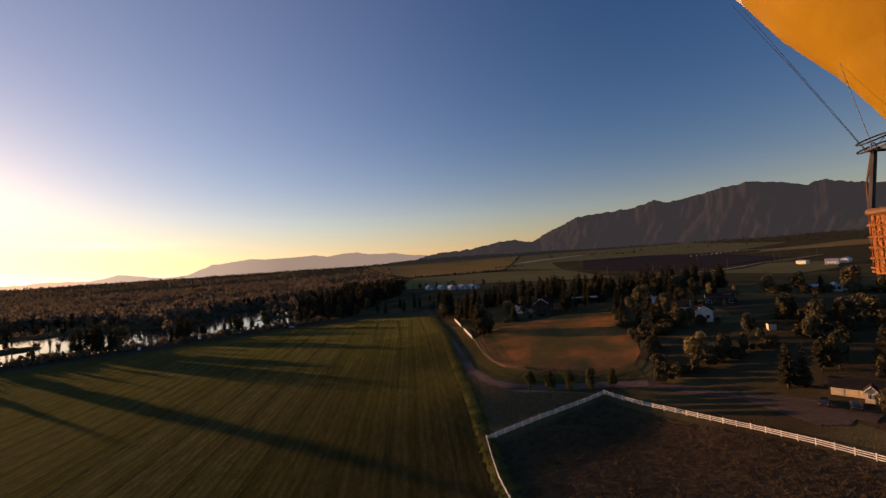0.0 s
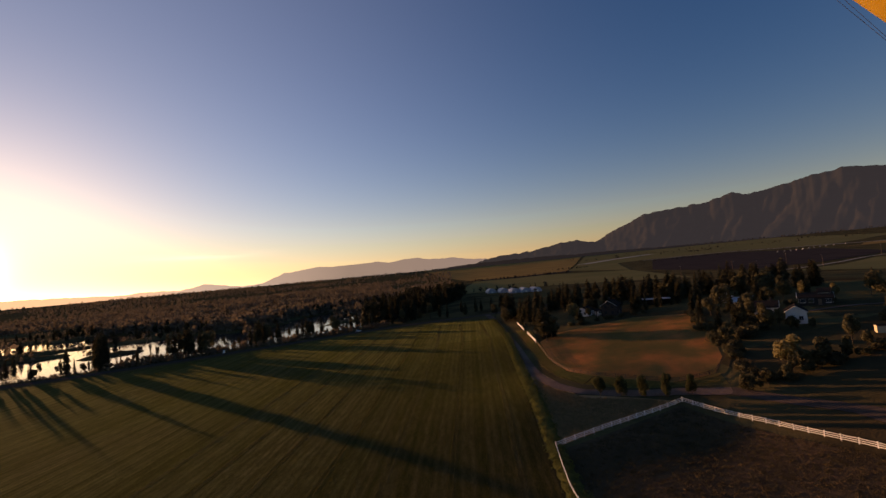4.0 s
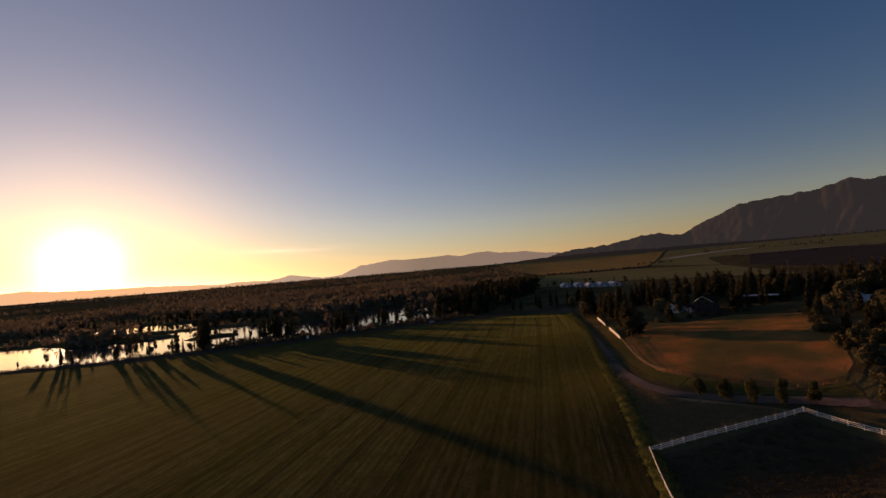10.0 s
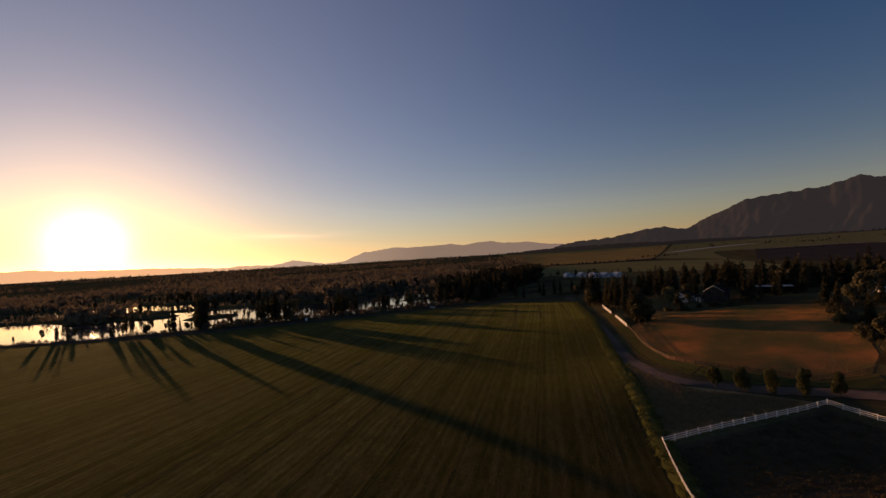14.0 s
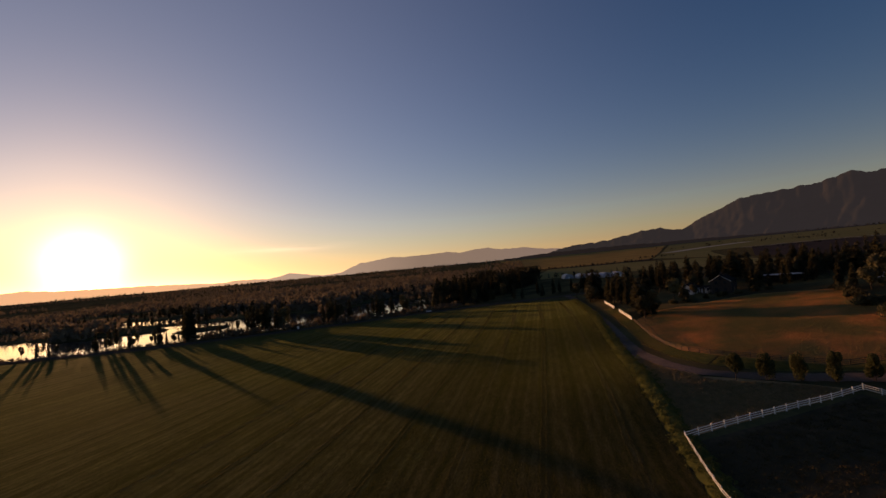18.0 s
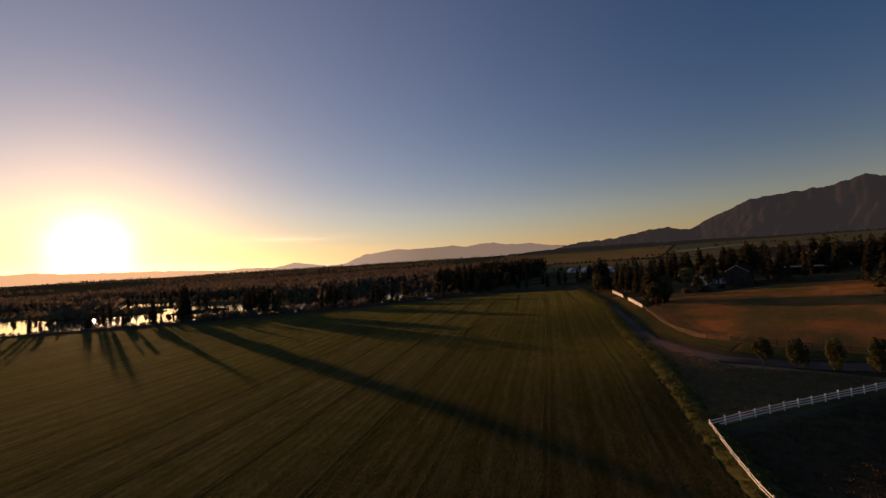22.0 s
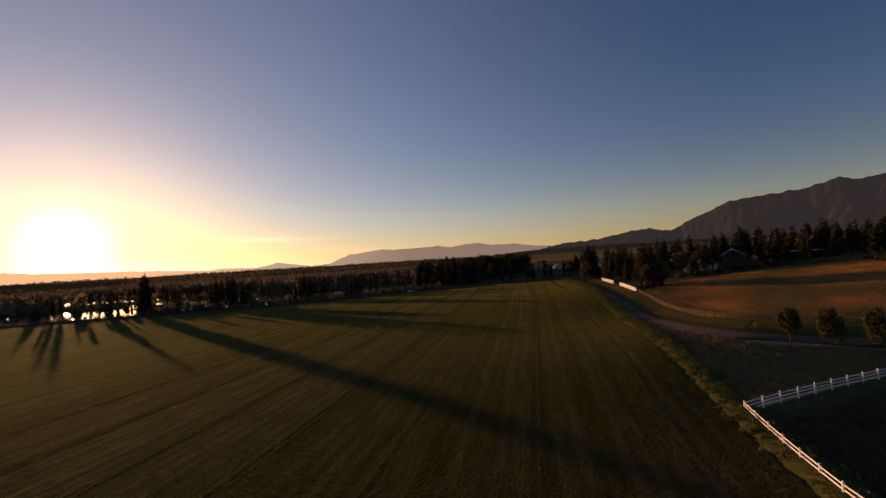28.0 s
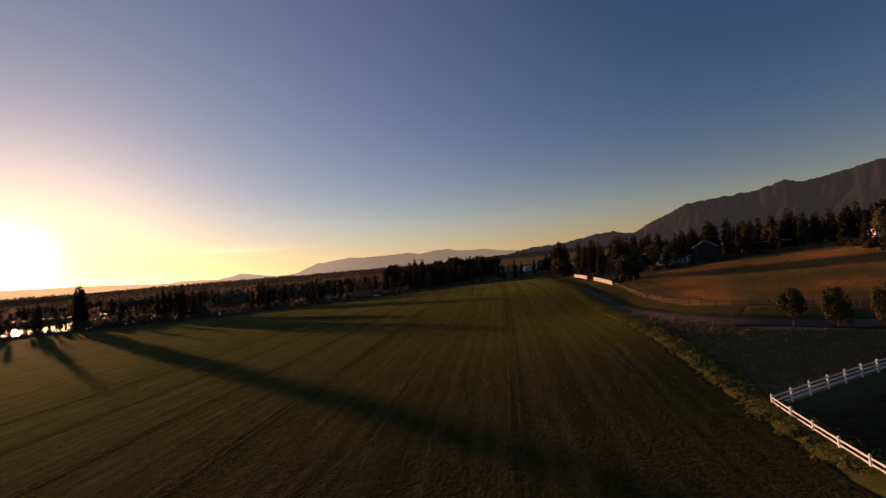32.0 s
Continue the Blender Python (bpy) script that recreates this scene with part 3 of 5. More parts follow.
ribbon("pale_track", [(330, 1900), (520, 2150), (760, 2350)], 60.0, 0.9, PALE, "pale stubble strip on the green plain", "track", 30, 3)
patch("pasture", [(300, 430), (380, 470), (480, 560)], [(330, 330), (420, 380), (520, 500)], 10, 8, 0.3, FARGREEN,
      "green pasture below the barns", "field")
patch("dark_strip", [(-100, 1078), (30, 1045), (190, 1190)], [(-95, 1150), (25, 1112), (178, 1300)], 16, 6, 0.7, PLOUGH,
      "narrow dark ploughed strip between the far fields", "field")
ribbon("pale_track", [(285, 446), (325, 462), (367, 487), (419, 526), (491, 588), (550, 616), (700, 720)], 5.0, 0.5, PALE, "pale dirt track curving over the plain", "track", 40, 3)
ribbon("pale_track", [(520, 1660), (800, 1690), (1006, 1400), (1152, 1190)], 22.0, 0.9, PALE, "pale strip of road along the foot of the mountains", "track", 40, 3)
ribbon("side_road", [(155, 135), (159, 116), (160, 98), (164, 70)], 4.0, 0.2, PALE, "pale concrete road beside the slope", "road", 30, 2)
ribbon("garden_path", [(91, 71), (103, 72), (113, 69), (120, 64)], 1.6, 0.2, GRAVEL, "narrow gravel path across the dark grass", "path", 20, 2)
patch("lawn_field", [(90, 60), (110, 55), (130, 40)], [(100, 90), (125, 78), (150, 60)], 12, 12, 0.05, SLOPE,
      "mown green field between the houses", "field")

px, py = np.meshgrid(np.linspace(-900, -90, 40), np.linspace(-160, 560, 36), indexing="ij")
tagged(part("water", grid_mesh("water", px, py, np.full(px.shape, WATER_Z)), WATER),
       "still pond water mirroring the evening sky", "water", kind="structure")

# ---- far hills and mountains ----


def range_of_hills(name, skyline, near, far, rows, rugged, material, label, eye=25.0, step=0.35, spurs=0.0, rough=1.0):
    az = np.arange(min(a for a, _ in skyline), max(a for a, _ in skyline), step)
    sk = sorted(skyline)
    el = np.interp(az, [a for a, _ in sk], [e for _, e in sk])
    X, Y, Z = (np.zeros((len(az), rows + 4)) for _ in range(3))
    for i, a in enumerate(az):
        top = eye + far * math.tan(radians(el[i])) + rough * (16 * rugged * noise.noise((a * 1.3, 3.1, 0)) + 7 * rugged * noise.noise((a * 4.3, 7.7, 0)) + 5 * rugged * noise.noise((a * 9.1, 1.7, 0)))
        for k in range(rows + 4):
            s = k / (rows - 1)
            r = near + (far - near) * s
            if s <= 1:
                ridge = 1 - abs(noise.noise((a * 0.75 + 2.6 * s, s * 2.2, 2.0))) * 2.0
                z = top * (s ** 1.25) * (1 - 0.10 * rugged * (1 - s) * (1 - ridge)) - 3
                z += 26 * rugged * s * (1 - s) * noise.noise((a * 1.3, s * 7, 5.0))
                w = a * 0.27 + 1.9 * s + 0.5 * noise.noise((a * 0.2, 9.0, 1.0))
                gully = 0.5 + 0.9 * noise.noise((w, s * 0.5, 11.0)) + 0.4 * noise.noise((a * 0.75 + 3.2 * s, s * 1.6, 4.0)) + 0.16 * noise.noise((a * 2.2 + 6.0 * s, s * 4.0, 8.0))
                z -= spurs * top * 3.4 * s * (1 - s) ** 0.8 * gully
            else:
                z = top * (1 - 3.0 * (s - 1))
            X[i, k], Y[i, k], Z[i, k] = -10 - math.sin(radians(a)) * r, -65 + math.cos(radians(a)) * r, z
    return tagged(part(name, grid_mesh(name, X, Y, Z), material), label, "mountains" if rugged > 0.9 else "hills", kind="structure")


# haze on these hills is painted as surface glow, not air
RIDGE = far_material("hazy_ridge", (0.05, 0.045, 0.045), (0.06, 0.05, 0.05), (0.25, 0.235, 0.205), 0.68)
MOUNT = far_material("mountain_forest_haze", (0.018, 0.018, 0.016), (0.027, 0.024, 0.020), (0.086, 0.090, 0.093), 0.25, 0.006)
FOOTHILL = far_material("foothill_forest_haze", (0.020, 0.018, 0.015), (0.028, 0.024, 0.019), (0.055, 0.052, 0.050), 0.20, 0.01)
MOUNTSKY = [(9, 0.05), (5, 0.5), (2.5, 1.25), (0.9, 1.55), (-1.2, 1.6), (-3.5, 1.75), (-5, 2.0), (-7, 2.35), (-9.2, 2.6), (-10.7, 2.15), (-11.7, 2.1), (-13.3, 3.0), (-15.4, 3.85), (-17.6, 4.8),
            (-19.6, 4.95), (-21.8, 5.05), (-24, 5.2), (-25.5, 5.5), (-26.6, 5.95), (-27.6, 5.45), (-29.5, 5.6), (-31.5, 5.9), (-33, 6.3), (-34.9, 6.45), (-36.3, 6.6), (-37.6, 6.3), (-39.3, 5.95), (-40.8, 5.4),
            (-41.4, 5.7), (-42.2, 5.75), (-43.3, 5.4), (-45.5, 4.8), (-52, 4.2), (-64, 3.4), (-80, 2.0)]
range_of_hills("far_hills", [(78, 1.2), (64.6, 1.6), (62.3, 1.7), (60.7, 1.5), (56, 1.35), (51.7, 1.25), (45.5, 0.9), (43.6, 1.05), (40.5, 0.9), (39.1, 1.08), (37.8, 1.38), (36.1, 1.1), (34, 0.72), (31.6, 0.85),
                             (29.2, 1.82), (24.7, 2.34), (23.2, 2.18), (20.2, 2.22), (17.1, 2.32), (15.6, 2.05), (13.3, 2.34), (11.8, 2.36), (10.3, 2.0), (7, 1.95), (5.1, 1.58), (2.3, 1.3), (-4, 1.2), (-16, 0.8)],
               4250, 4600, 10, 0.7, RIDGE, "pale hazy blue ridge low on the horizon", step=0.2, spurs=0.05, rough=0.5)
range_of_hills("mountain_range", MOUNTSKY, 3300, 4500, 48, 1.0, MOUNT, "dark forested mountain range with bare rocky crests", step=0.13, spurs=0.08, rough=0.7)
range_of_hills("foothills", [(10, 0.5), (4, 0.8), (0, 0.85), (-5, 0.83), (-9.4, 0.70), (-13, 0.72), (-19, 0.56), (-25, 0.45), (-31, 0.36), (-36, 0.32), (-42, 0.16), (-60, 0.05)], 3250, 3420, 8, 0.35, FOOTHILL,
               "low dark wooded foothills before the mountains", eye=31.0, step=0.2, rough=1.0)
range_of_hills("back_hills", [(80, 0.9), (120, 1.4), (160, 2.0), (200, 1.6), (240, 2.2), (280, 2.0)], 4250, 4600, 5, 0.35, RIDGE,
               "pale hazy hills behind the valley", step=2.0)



def tube(pts, r, sides=5, closed=False):
    """One unbroken bent rod through the points."""
    P = [Vector(q) for q in pts]
    n = len(P)
    vs, fs = [], []
    for i, q in enumerate(P):
        a = P[i - 1] if (i > 0 or closed) else q
        b = P[(i + 1) % n] if (i < n - 1 or closed) else q
        w = (b - a).normalized()
        ref = Vector((0.31, 0.17, 0.93)) if abs(w.z) < 0.8 else Vector((0.93, 0.2, 0.1))
        u = w.cross(ref).normalized()
        v = w.cross(u)
        for k in range(sides):
            t = 2 * math.pi * k / sides
            vs.append(q + (u * math.cos(t) + v * math.sin(t)) * r)
    for i in range(n if closed else n - 1):
        j = (i + 1) % n
        for k in range(sides):
            m = (k + 1) % sides
            fs.append((i * sides + k, i * sides + m, j * sides + m, j * sides + k))
    if not closed:
        fs += [tuple(range(sides)), tuple(range((n - 1) * sides, n * sides))]
    return vs, fs


# ---- trees ----
rng = np.random.default_rng(7)


def trunk_mesh(h, r, lean, limbs, seed):
    g = np.random.default_rng(seed)
    pieces, p = [], Vector((0, 0, -0.3))
    segs = 5
    for k in range(segs):
        q = Vector((lean * (k + 1) / segs * g.uniform(0.6, 1.2), lean * g.uniform(-0.4, 0.4), h * (k + 1) / segs))
        pieces.append(rod(p, q, r * (1 - 0.17 * k), 7, r * (1 - 0.17 * (k + 1))))
        p = q
    for _ in range(limbs):
        a, z = g.uniform(0, 6.28), h * g.uniform(0.4, 0.95)
        b = Vector((0, 0, z))
        e = b + Vector((math.cos(a), math.sin(a), g.uniform(0.5, 1.1))) * h * g.uniform(0.16, 0.34)
        pieces.append(rod(b, e, r * 0.4, 5, r * 0.12))
    return mesh_of("trunk", *joined(pieces), smooth=True)


def conifer_crown(h, r, seed, levels=20, low=0.1, thin=0.0, taper=0.75):
    """Whorls of drooping boughs, each a bent pair of blades, uneven in length."""
    g = np.random.default_rng(seed)
    vs, fs = [], []
    for k in range(levels):
        s = k / (levels - 1)
        z = h * (low + (1 - low) * s ** 0.92)
        rad = r * (1 - s) ** taper * g.uniform(0.72, 1.12) * (0.75 + 0.25 * min(1, s * 5)) + 0.12
        count = int(8 + 6 * (1 - s))
        for _ in range(count):
            if g.random() < thin:
                continue
            a = g.uniform(0, 6.283)
            ln = rad * g.uniform(0.55, 1.15)
            w = ln * g.uniform(0.24, 0.4) + 0.1
            dz = -ln * g.uniform(0.12, 0.5) + (0.5 * ln if s > 0.9 else 0)
            zz = z + g.uniform(-0.03, 0.03) * h
            d, n = np.array([math.cos(a), math.sin(a), 0]), np.array([-math.sin(a), math.cos(a), 0])
            root, tip = np.array([0, 0, zz]), d * ln + [0, 0, zz + dz]
            mid = d * ln * g.uniform(0.45, 0.65) + [0, 0, zz + dz * 0.2]
            for up, wide in ((0.0, 1.0), (0.8, 0.45)):
                o = len(vs)
                off = n * w * wide + np.array([0, 0, up * w])
                vs += [root, mid - off * (1 if up == 0 else -0.6) - [0, 0, 0.25 * w], tip, mid + off]
                fs += [(o, o + 1, o + 2, o + 3)]
    o = len(vs)
    vs += [np.array([0.12, 0, h * 0.93]), np.array([-0.1, 0.1, h * 0.93]), np.array([0, -0.12, h * 0.93]), np.array([0, 0, h * 1.03])]
    fs += [(o, o + 1, o + 3), (o + 1, o + 2, o + 3), (o + 2, o, o + 3)]
    return mesh_of("crown", vs, fs)


def leafy_crown(h, r, seed, leaves=1100, base=0.25, size=0.32, lumps=9):
    """Leaves in uneven clumps round the limbs, with gaps between the clumps."""
    g = np.random.default_rng(seed)
    zc, hz = h * (1 + base) / 2, h * (1 - base) / 2
    cl = []
    for _ in range(lumps):
        a, u = g.uniform(0, 6.283), g.uniform(-0.75, 0.85)
        q = math.sqrt(max(0, 1 - u * u)) * g.uniform(0.35, 0.72)
        cl.append((r * q * math.cos(a), r * q * math.sin(a), zc + hz * u * 0.8, g.uniform(0.3, 0.55)))
    cl.append((0, 0, zc, 0.6))
    pick = g.integers(0, len(cl), leaves)
    d = g.normal(size=(leaves, 3))
    d /= np.linalg.norm(d, axis=1)[:, None]
    rad = g.uniform(0.55, 1.06, leaves) ** 0.5
    C = np.array(cl)[pick]
    P = C[:, :3] + d * (rad * C[:, 3])[:, None] * np.array([r, r, hz * 0.95])
    u = np.cross(d, g.normal(size=(leaves, 3)))
    u /= np.linalg.norm(u, axis=1)[:, None]
    v = np.cross(d + g.normal(size=(leaves, 3)) * 0.6, u)
    v /= np.linalg.norm(v, axis=1)[:, None]
    s = (size * g.uniform(0.6, 1.4, leaves))[:, None]
    vs = np.stack([P - u * s, P - v * s * 0.6, P + u * s, P + v * s * 0.75 + d * s * 0.3], 1).reshape(-1, 3)
    fs = np.arange(leaves * 4).reshape(-1, 4)
    return mesh_of("crown", vs, fs)


def tree(name, label, category, trunk, crown, leaf):
    t = thing(name, label, category)
    part("trunk", trunk, BARK, t)
    part("crown", crown, leaf, t)
    return t


CONIFERS = []
for i, (h, r, thin, low, taper) in enumerate(((12, 2.5, 0.0, 0.06, 0.62), (13, 2.3, 0.1, 0.14, 0.5), (14, 2.8, 0.05, 0.1, 0.55), (11, 1.7, 0.1, 0.05, 0.7), (15, 2.5, 0.2, 0.28, 0.36), (13, 2.8, 0.15, 0.2, 0.42))):
    CONIFERS.append((trunk_mesh(h * 0.95, 0.16 + h * 0.008, 0.15, 0, 40 + i), conifer_crown(h, r, 50 + i, 23, low, thin, taper), h))
BROADS = []
for i, (h, r, n, b, s) in enumerate(((9, 3.2, 1300, 0.18, 0.40), (8, 2.6, 1100, 0.15, 0.36), (11, 3.4, 1500, 0.22, 0.44), (7, 3.2, 1100, 0.08, 0.38), (10, 2.2, 1000, 0.2, 0.36))):
    BROADS.append((trunk_mesh(h * 0.7, 0.18, 0.3, 7, 60 + i), leafy_crown(h, r, 70 + i, n, b, s), h))
BUSHES = []
for i, (h, r, n) in enumerate(((3.0, 2.2, 700), (3.6, 2.0, 700), (2.4, 2.4, 650))):
    BUSHES.append((trunk_mesh(h * 0.5, 0.08, 0.2, 6, 90 + i), leafy_crown(h, r, 94 + i, n, -0.05, 0.26, 8), h))
THIN = []
for i, (h, r) in enumerate(((10, 1.5), (12, 1.8), (9, 1.3))):
    THIN.append((trunk_mesh(h * 0.85, 0.12, 0.4, 8, 80 + i), leafy_crown(h, r, 84 + i, 420, 0.3, 0.34, 7), h))

KINDS = {}
for kind, shapes, leaf, name, label, cat in (
        ("pine", CONIFERS, NEEDLE, "conifer", "dark green conifer with drooping boughs", "conifer"),
        ("broad", BROADS, LEAF, "broadleaf_tree", "dark leafy tree with an uneven crown", "tree"),
        ("pale", BROADS, LEAFPALE, "pale_tree", "pale yellowing leafy tree", "tree"),
        ("bush", BUSHES, LEAF, "bush", "low dark leafy bush", "bush"),
        ("thin", THIN, LEAF, "slender_tree", "slender thin-leaved tree at the water", "tree")):
    KINDS[kind] = [[None, t, c if kind != "pale" else c.copy(), h, leaf, name, label, cat] for t, c, h in shapes]
    if kind == "pale":
        for k in KINDS[kind]:
            k[2].materials.clear()


def plant(kind, x, y, h, group="", which=None, wide=1.0, label="", sink=0.0):
    """One tree of that kind and height; the first of each shape is built, the next ones copy it."""
    shapes = KINDS[kind]
    k = shapes[int(rng.integers(len(shapes))) if which is None else which]
    s = h / k[3]
    m = pose(x, y, H(x, y) - sink, 0, 0, float(rng.uniform(0, 360))) @ Matrix.Diagonal((s * wide, s * wide, s, 1))
    if k[0] is None:
        k[0] = tree(k[5], k[6], k[7], k[1], k[2], k[4])
        ob = k[0]
    else:
        ob = copy_thing(k[0], Matrix.Identity(4))
    ob.matrix_basis = m
    tagged(ob, label or k[6], k[7], group)
    return ob


def scatter(poly, count, seed, clear=3.0):
    """Places inside a polygon, at least a little apart and on dry land."""
    g = np.random.default_rng(seed)
    P = np.array(poly, float)
    lo, hi = P.min(0), P.max(0)
    out = []
    tries = 0
    while len(out) < count and tries < count * 30:
        tries += 1
        x, y = g.uniform(lo, hi)
        inside = False
        for (x0, y0), (x1, y1) in zip(P, np.roll(P, -1, 0)):
            if (y0 > y) != (y1 > y) and x < (x1 - x0) * (y - y0) / (y1 - y0) + x0:
                inside = not inside
        if inside and H(x, y) > WATER_Z + 0.2 and all((x - a) ** 2 + (y - b) ** 2 > clear * clear for a, b in out[-60:]):
            out.append((x, y))
    return out


def strew(poly, count, seed):
    """Many places inside a polygon, at random."""
    g = np.random.default_rng(seed)
    P = np.array(poly, float)
    c = g.uniform(P.min(0), P.max(0), (count * 3, 2))
    inside = np.zeros(len(c), bool)
    for (x0, y0), (x1, y1) in zip(P, np.roll(P, -1, 0)):
        if y0 != y1:
            inside ^= ((y0 > c[:, 1]) != (y1 > c[:, 1])) & (c[:, 0] < (x1 - x0) * (c[:, 1] - y0) / (y1 - y0) + x0)
    return c[inside][:count]


# young trees in a row along the lane, fuller crowns
for i, (x, y, h) in enumerate(((13.4, 23.0, 4.9), (18.4, 23.5, 5.0), (23.8, 23.8, 4.9), (29.0, 23.6, 5.1), (34.6, 24.0, 4.9))):
    t = thing("young_tree", "young round-crowned dark green tree beside the gravel lane", "tree", (x, y, H(x, y)), 57 * i, "trees along the lane")
    part("trunk", trunk_mesh(h * 0.6, 0.09, 0.1, 6, 100 + i), BARK, t)
    part("crown", leafy_crown(h * 1.08, 1.45, 110 + i, 2600, 0.05, 0.15, 12), YOUNG, t)

# conifers by the farmhouse and the lane
for x, y, h, w, k in ((-12, 226, 12, 1, "pine"), (-9, 232, 13, 1, "pine"), (-16, 181, 9, 1.0, "broad"), (-9.5, 155, 14, 1.05, "pine"), (-7, 160, 16, 0.9, "pine"), (-4.5, 163, 15, 0.9, "pine"), (-8, 150, 9, 1, "broad"),
                      (-1, 139, 14, 0.9, "pine"), (0.5, 135, 11, 1.0, "pine"), (3, 132, 14, 0.85, "pine"), (5.5, 129, 13, 1.0, "pine"), (5, 127, 9, 1.0, "pine"), (2, 142, 12, 1.0, "pine"),
                      (7, 122, 6, 1.1, "pine"), (6.2, 94, 13.5, 1.15, "pine"), (8.2, 97, 12.5, 1.2, "pine"), (9.5, 93, 9, 1.25, "broad"), (10, 96, 9, 1.2, "pine"), (7, 89, 8, 1.2, "broad"), (9, 103, 6, 1.1, "pine"),
                      (11, 111, 5, 1.0, "broad"), (24, 113, 8, 1.2, "pine"), (27.5, 158, 12, 1.0, "pine"), (31, 162, 14, 0.9, "pine"), (24, 166, 11, 1.0, "pine"), (12, 168, 12, 0.9, "pine"), (3, 172, 13, 0.9, "pine")):
    plant(k, x, y, h, "conifers by the lane", wide=w * 1.3)
plant("pale", 23, 126, 9, "trees round the farmhouse", which=0, wide=1.05, label="pale yellow-green leafy tree beside the farmhouse")
for x, y, h in ((20, 185, 13), (24, 192, 12), (29, 200, 14), (34, 190, 13), (38, 205, 12), (44, 198, 15), (48, 212, 13), (53, 190, 12), (57, 205, 14), (62, 185, 15), (64, 215, 12),
                (69, 196, 13), (73, 180, 12), (76, 168, 14), (79, 190, 13), (84, 175, 15), (88, 160, 13), (92, 185, 12), (97, 170, 13), (103, 178, 14), (110, 165, 13), (118, 178, 15),
                (126, 170, 12), (78, 150, 10), (83, 143, 11), (90, 138, 12), (95, 146, 13), (102, 140, 11), (66, 160, 11), (60, 158, 13), (112, 130, 12), (120, 140, 13), (130, 150, 14),
                (17, 175, 12), (10, 180, 13), (6, 190, 11), (13, 196, 12), (138, 140, 12), (146, 155, 13), (50, 168, 13), (55, 163, 14), (58, 152, 12), (62, 148, 13), (66, 152, 14), (46, 160, 11)):
    plant("pine", x, y, h * rng.uniform(0.9, 1.15), "conifers behind the houses", wide=rng.uniform(1.1, 1.5))
for x, y in scatter([(16, 182), (40, 176), (62, 165), (78, 150), (110, 135), (150, 130), (160, 165), (110, 190), (60, 222), (14, 210)], 36, 42, 3.5):
    plant("pine" if rng.random() < 0.85 else "broad", x, y, rng.uniform(8, 15), "conifers behind the houses", wide=1.3)
for x, y, h, k in ((66, 92, 8, "pine"), (68, 88, 7, "broad"), (76, 90, 8, "pine"), (80, 88, 7, "broad"), (87, 89, 8, "pine"), (91, 92, 7, "broad"), (72, 72, 7, "broad"), (75, 68, 6, "broad"),
                   (34, 146, 8, "broad"), (31, 128, 5, "broad"), (52, 130, 9, "pine"), (55, 140, 11, "pine"), (48, 147, 13, "pine"), (53, 126, 11, "pine"), (38, 150, 12, "pine"), (76, 137, 12, "pine"), (82, 132, 10, "pine"),
                   (92, 128, 11, "broad"), (97, 124, 12, "broad"), (101, 130, 12, "pine"), (106, 122, 11, "broad"), (110, 117, 13, "pine")):
    plant(k, x, y, h, "trees round the houses", wide=1.1)
# trees and bushes on the slope
for x, y, h, k in ((47, 25, 4.5, "broad"), (50.6, 22.2, 4.2, "broad"), (55.2, 23.0, 4.0, "broad"), (58.6, 27.6, 8.2, "pale"), (45.6, 21.4, 4.6, "broad"), (88.5, 27.5, 6.0, "broad"), (57, 24, 4.8, "broad"), (60, 25, 5.0, "broad"), (63, 24, 5.0, "broad"), (66, 27, 6.0, "broad"),
                   (70, 26, 5.5, "broad"), (75.9, 32.8, 8.0, "broad"), (76, 28, 5.0, "broad"), (64.2, 5.0, 9.5, "pine"), (66.6, 3.8, 9.0, "pine"), (74.8, 8.8, 7.5, "pine"),
                   (78.0, 8.2, 7.0, "broad"), (66, -14, 6.0, "broad"), (69, -16, 5.0, "broad"), (55, 49, 7, "broad"), (62, 58, 9, "pine"), (64, 58, 9, "broad"),
                   (66, 62, 10, "pine"), (70, 65, 9, "broad"), (59, 62, 9, "pine"), (52, 48, 3.0, "broad"), (52, 52, 3.5, "broad"), (74, 52.5, 4.5, "broad"), (72, 54, 6.5, "broad"), (79.5, 51.5, 3.0, "broad"), (75.4, 52.0, 3.6, "broad"), (78.2, 50.6, 2.6, "broad"), (70.5, 57, 7, "broad"), (55, 66, 3.0, "broad"), (57, 73, 3.5, "broad"),
                   (60, 80, 3.0, "broad"), (63, 88, 3.5, "broad"), (99, 47, 8, "broad"), (95, 43, 9, "broad"), (97, 36, 8, "broad"), (101, 40, 9, "pine"), (104, 34, 8, "broad"),
                   (93, 30, 7, "broad"), (98, 28, 8, "pine"), (107, 29, 9, "broad"), (89, 28, 6, "broad"), (84, 14, 7, "broad"), (88, 8, 8, "pine"), (105.5, 81.0, 7, "pale"), (104, 92, 9, "pine"),
                   (98, 96, 10, "broad"), (88, 100, 11, "pine"), (122, 88, 8, "broad"), (93, 105, 12, "pine"), (79, 104, 9, "broad"), (68, 104, 9, "pine"), (78, 80, 8, "broad"),
                   (108, 100, 7, "pale"), (130, 96, 8, "broad"), (137, 90, 9, "broad"), (143, 86, 8, "pine"), (173, 90, 9, "broad"), (176, 80, 8, "broad"), (135, 104, 9, "pine"),
                   (171, 104, 10, "broad"), (177, 97, 9, "pine"), (78, -2, 6, "broad"), (92, -6, 7, "broad"), (86, -14, 8, "broad")):
    plant(k, x, y, h, "trees on the slope", wide=1.4 if k == "pine" and y < 10 else 1.35 if x == 58.6 else 1.0)

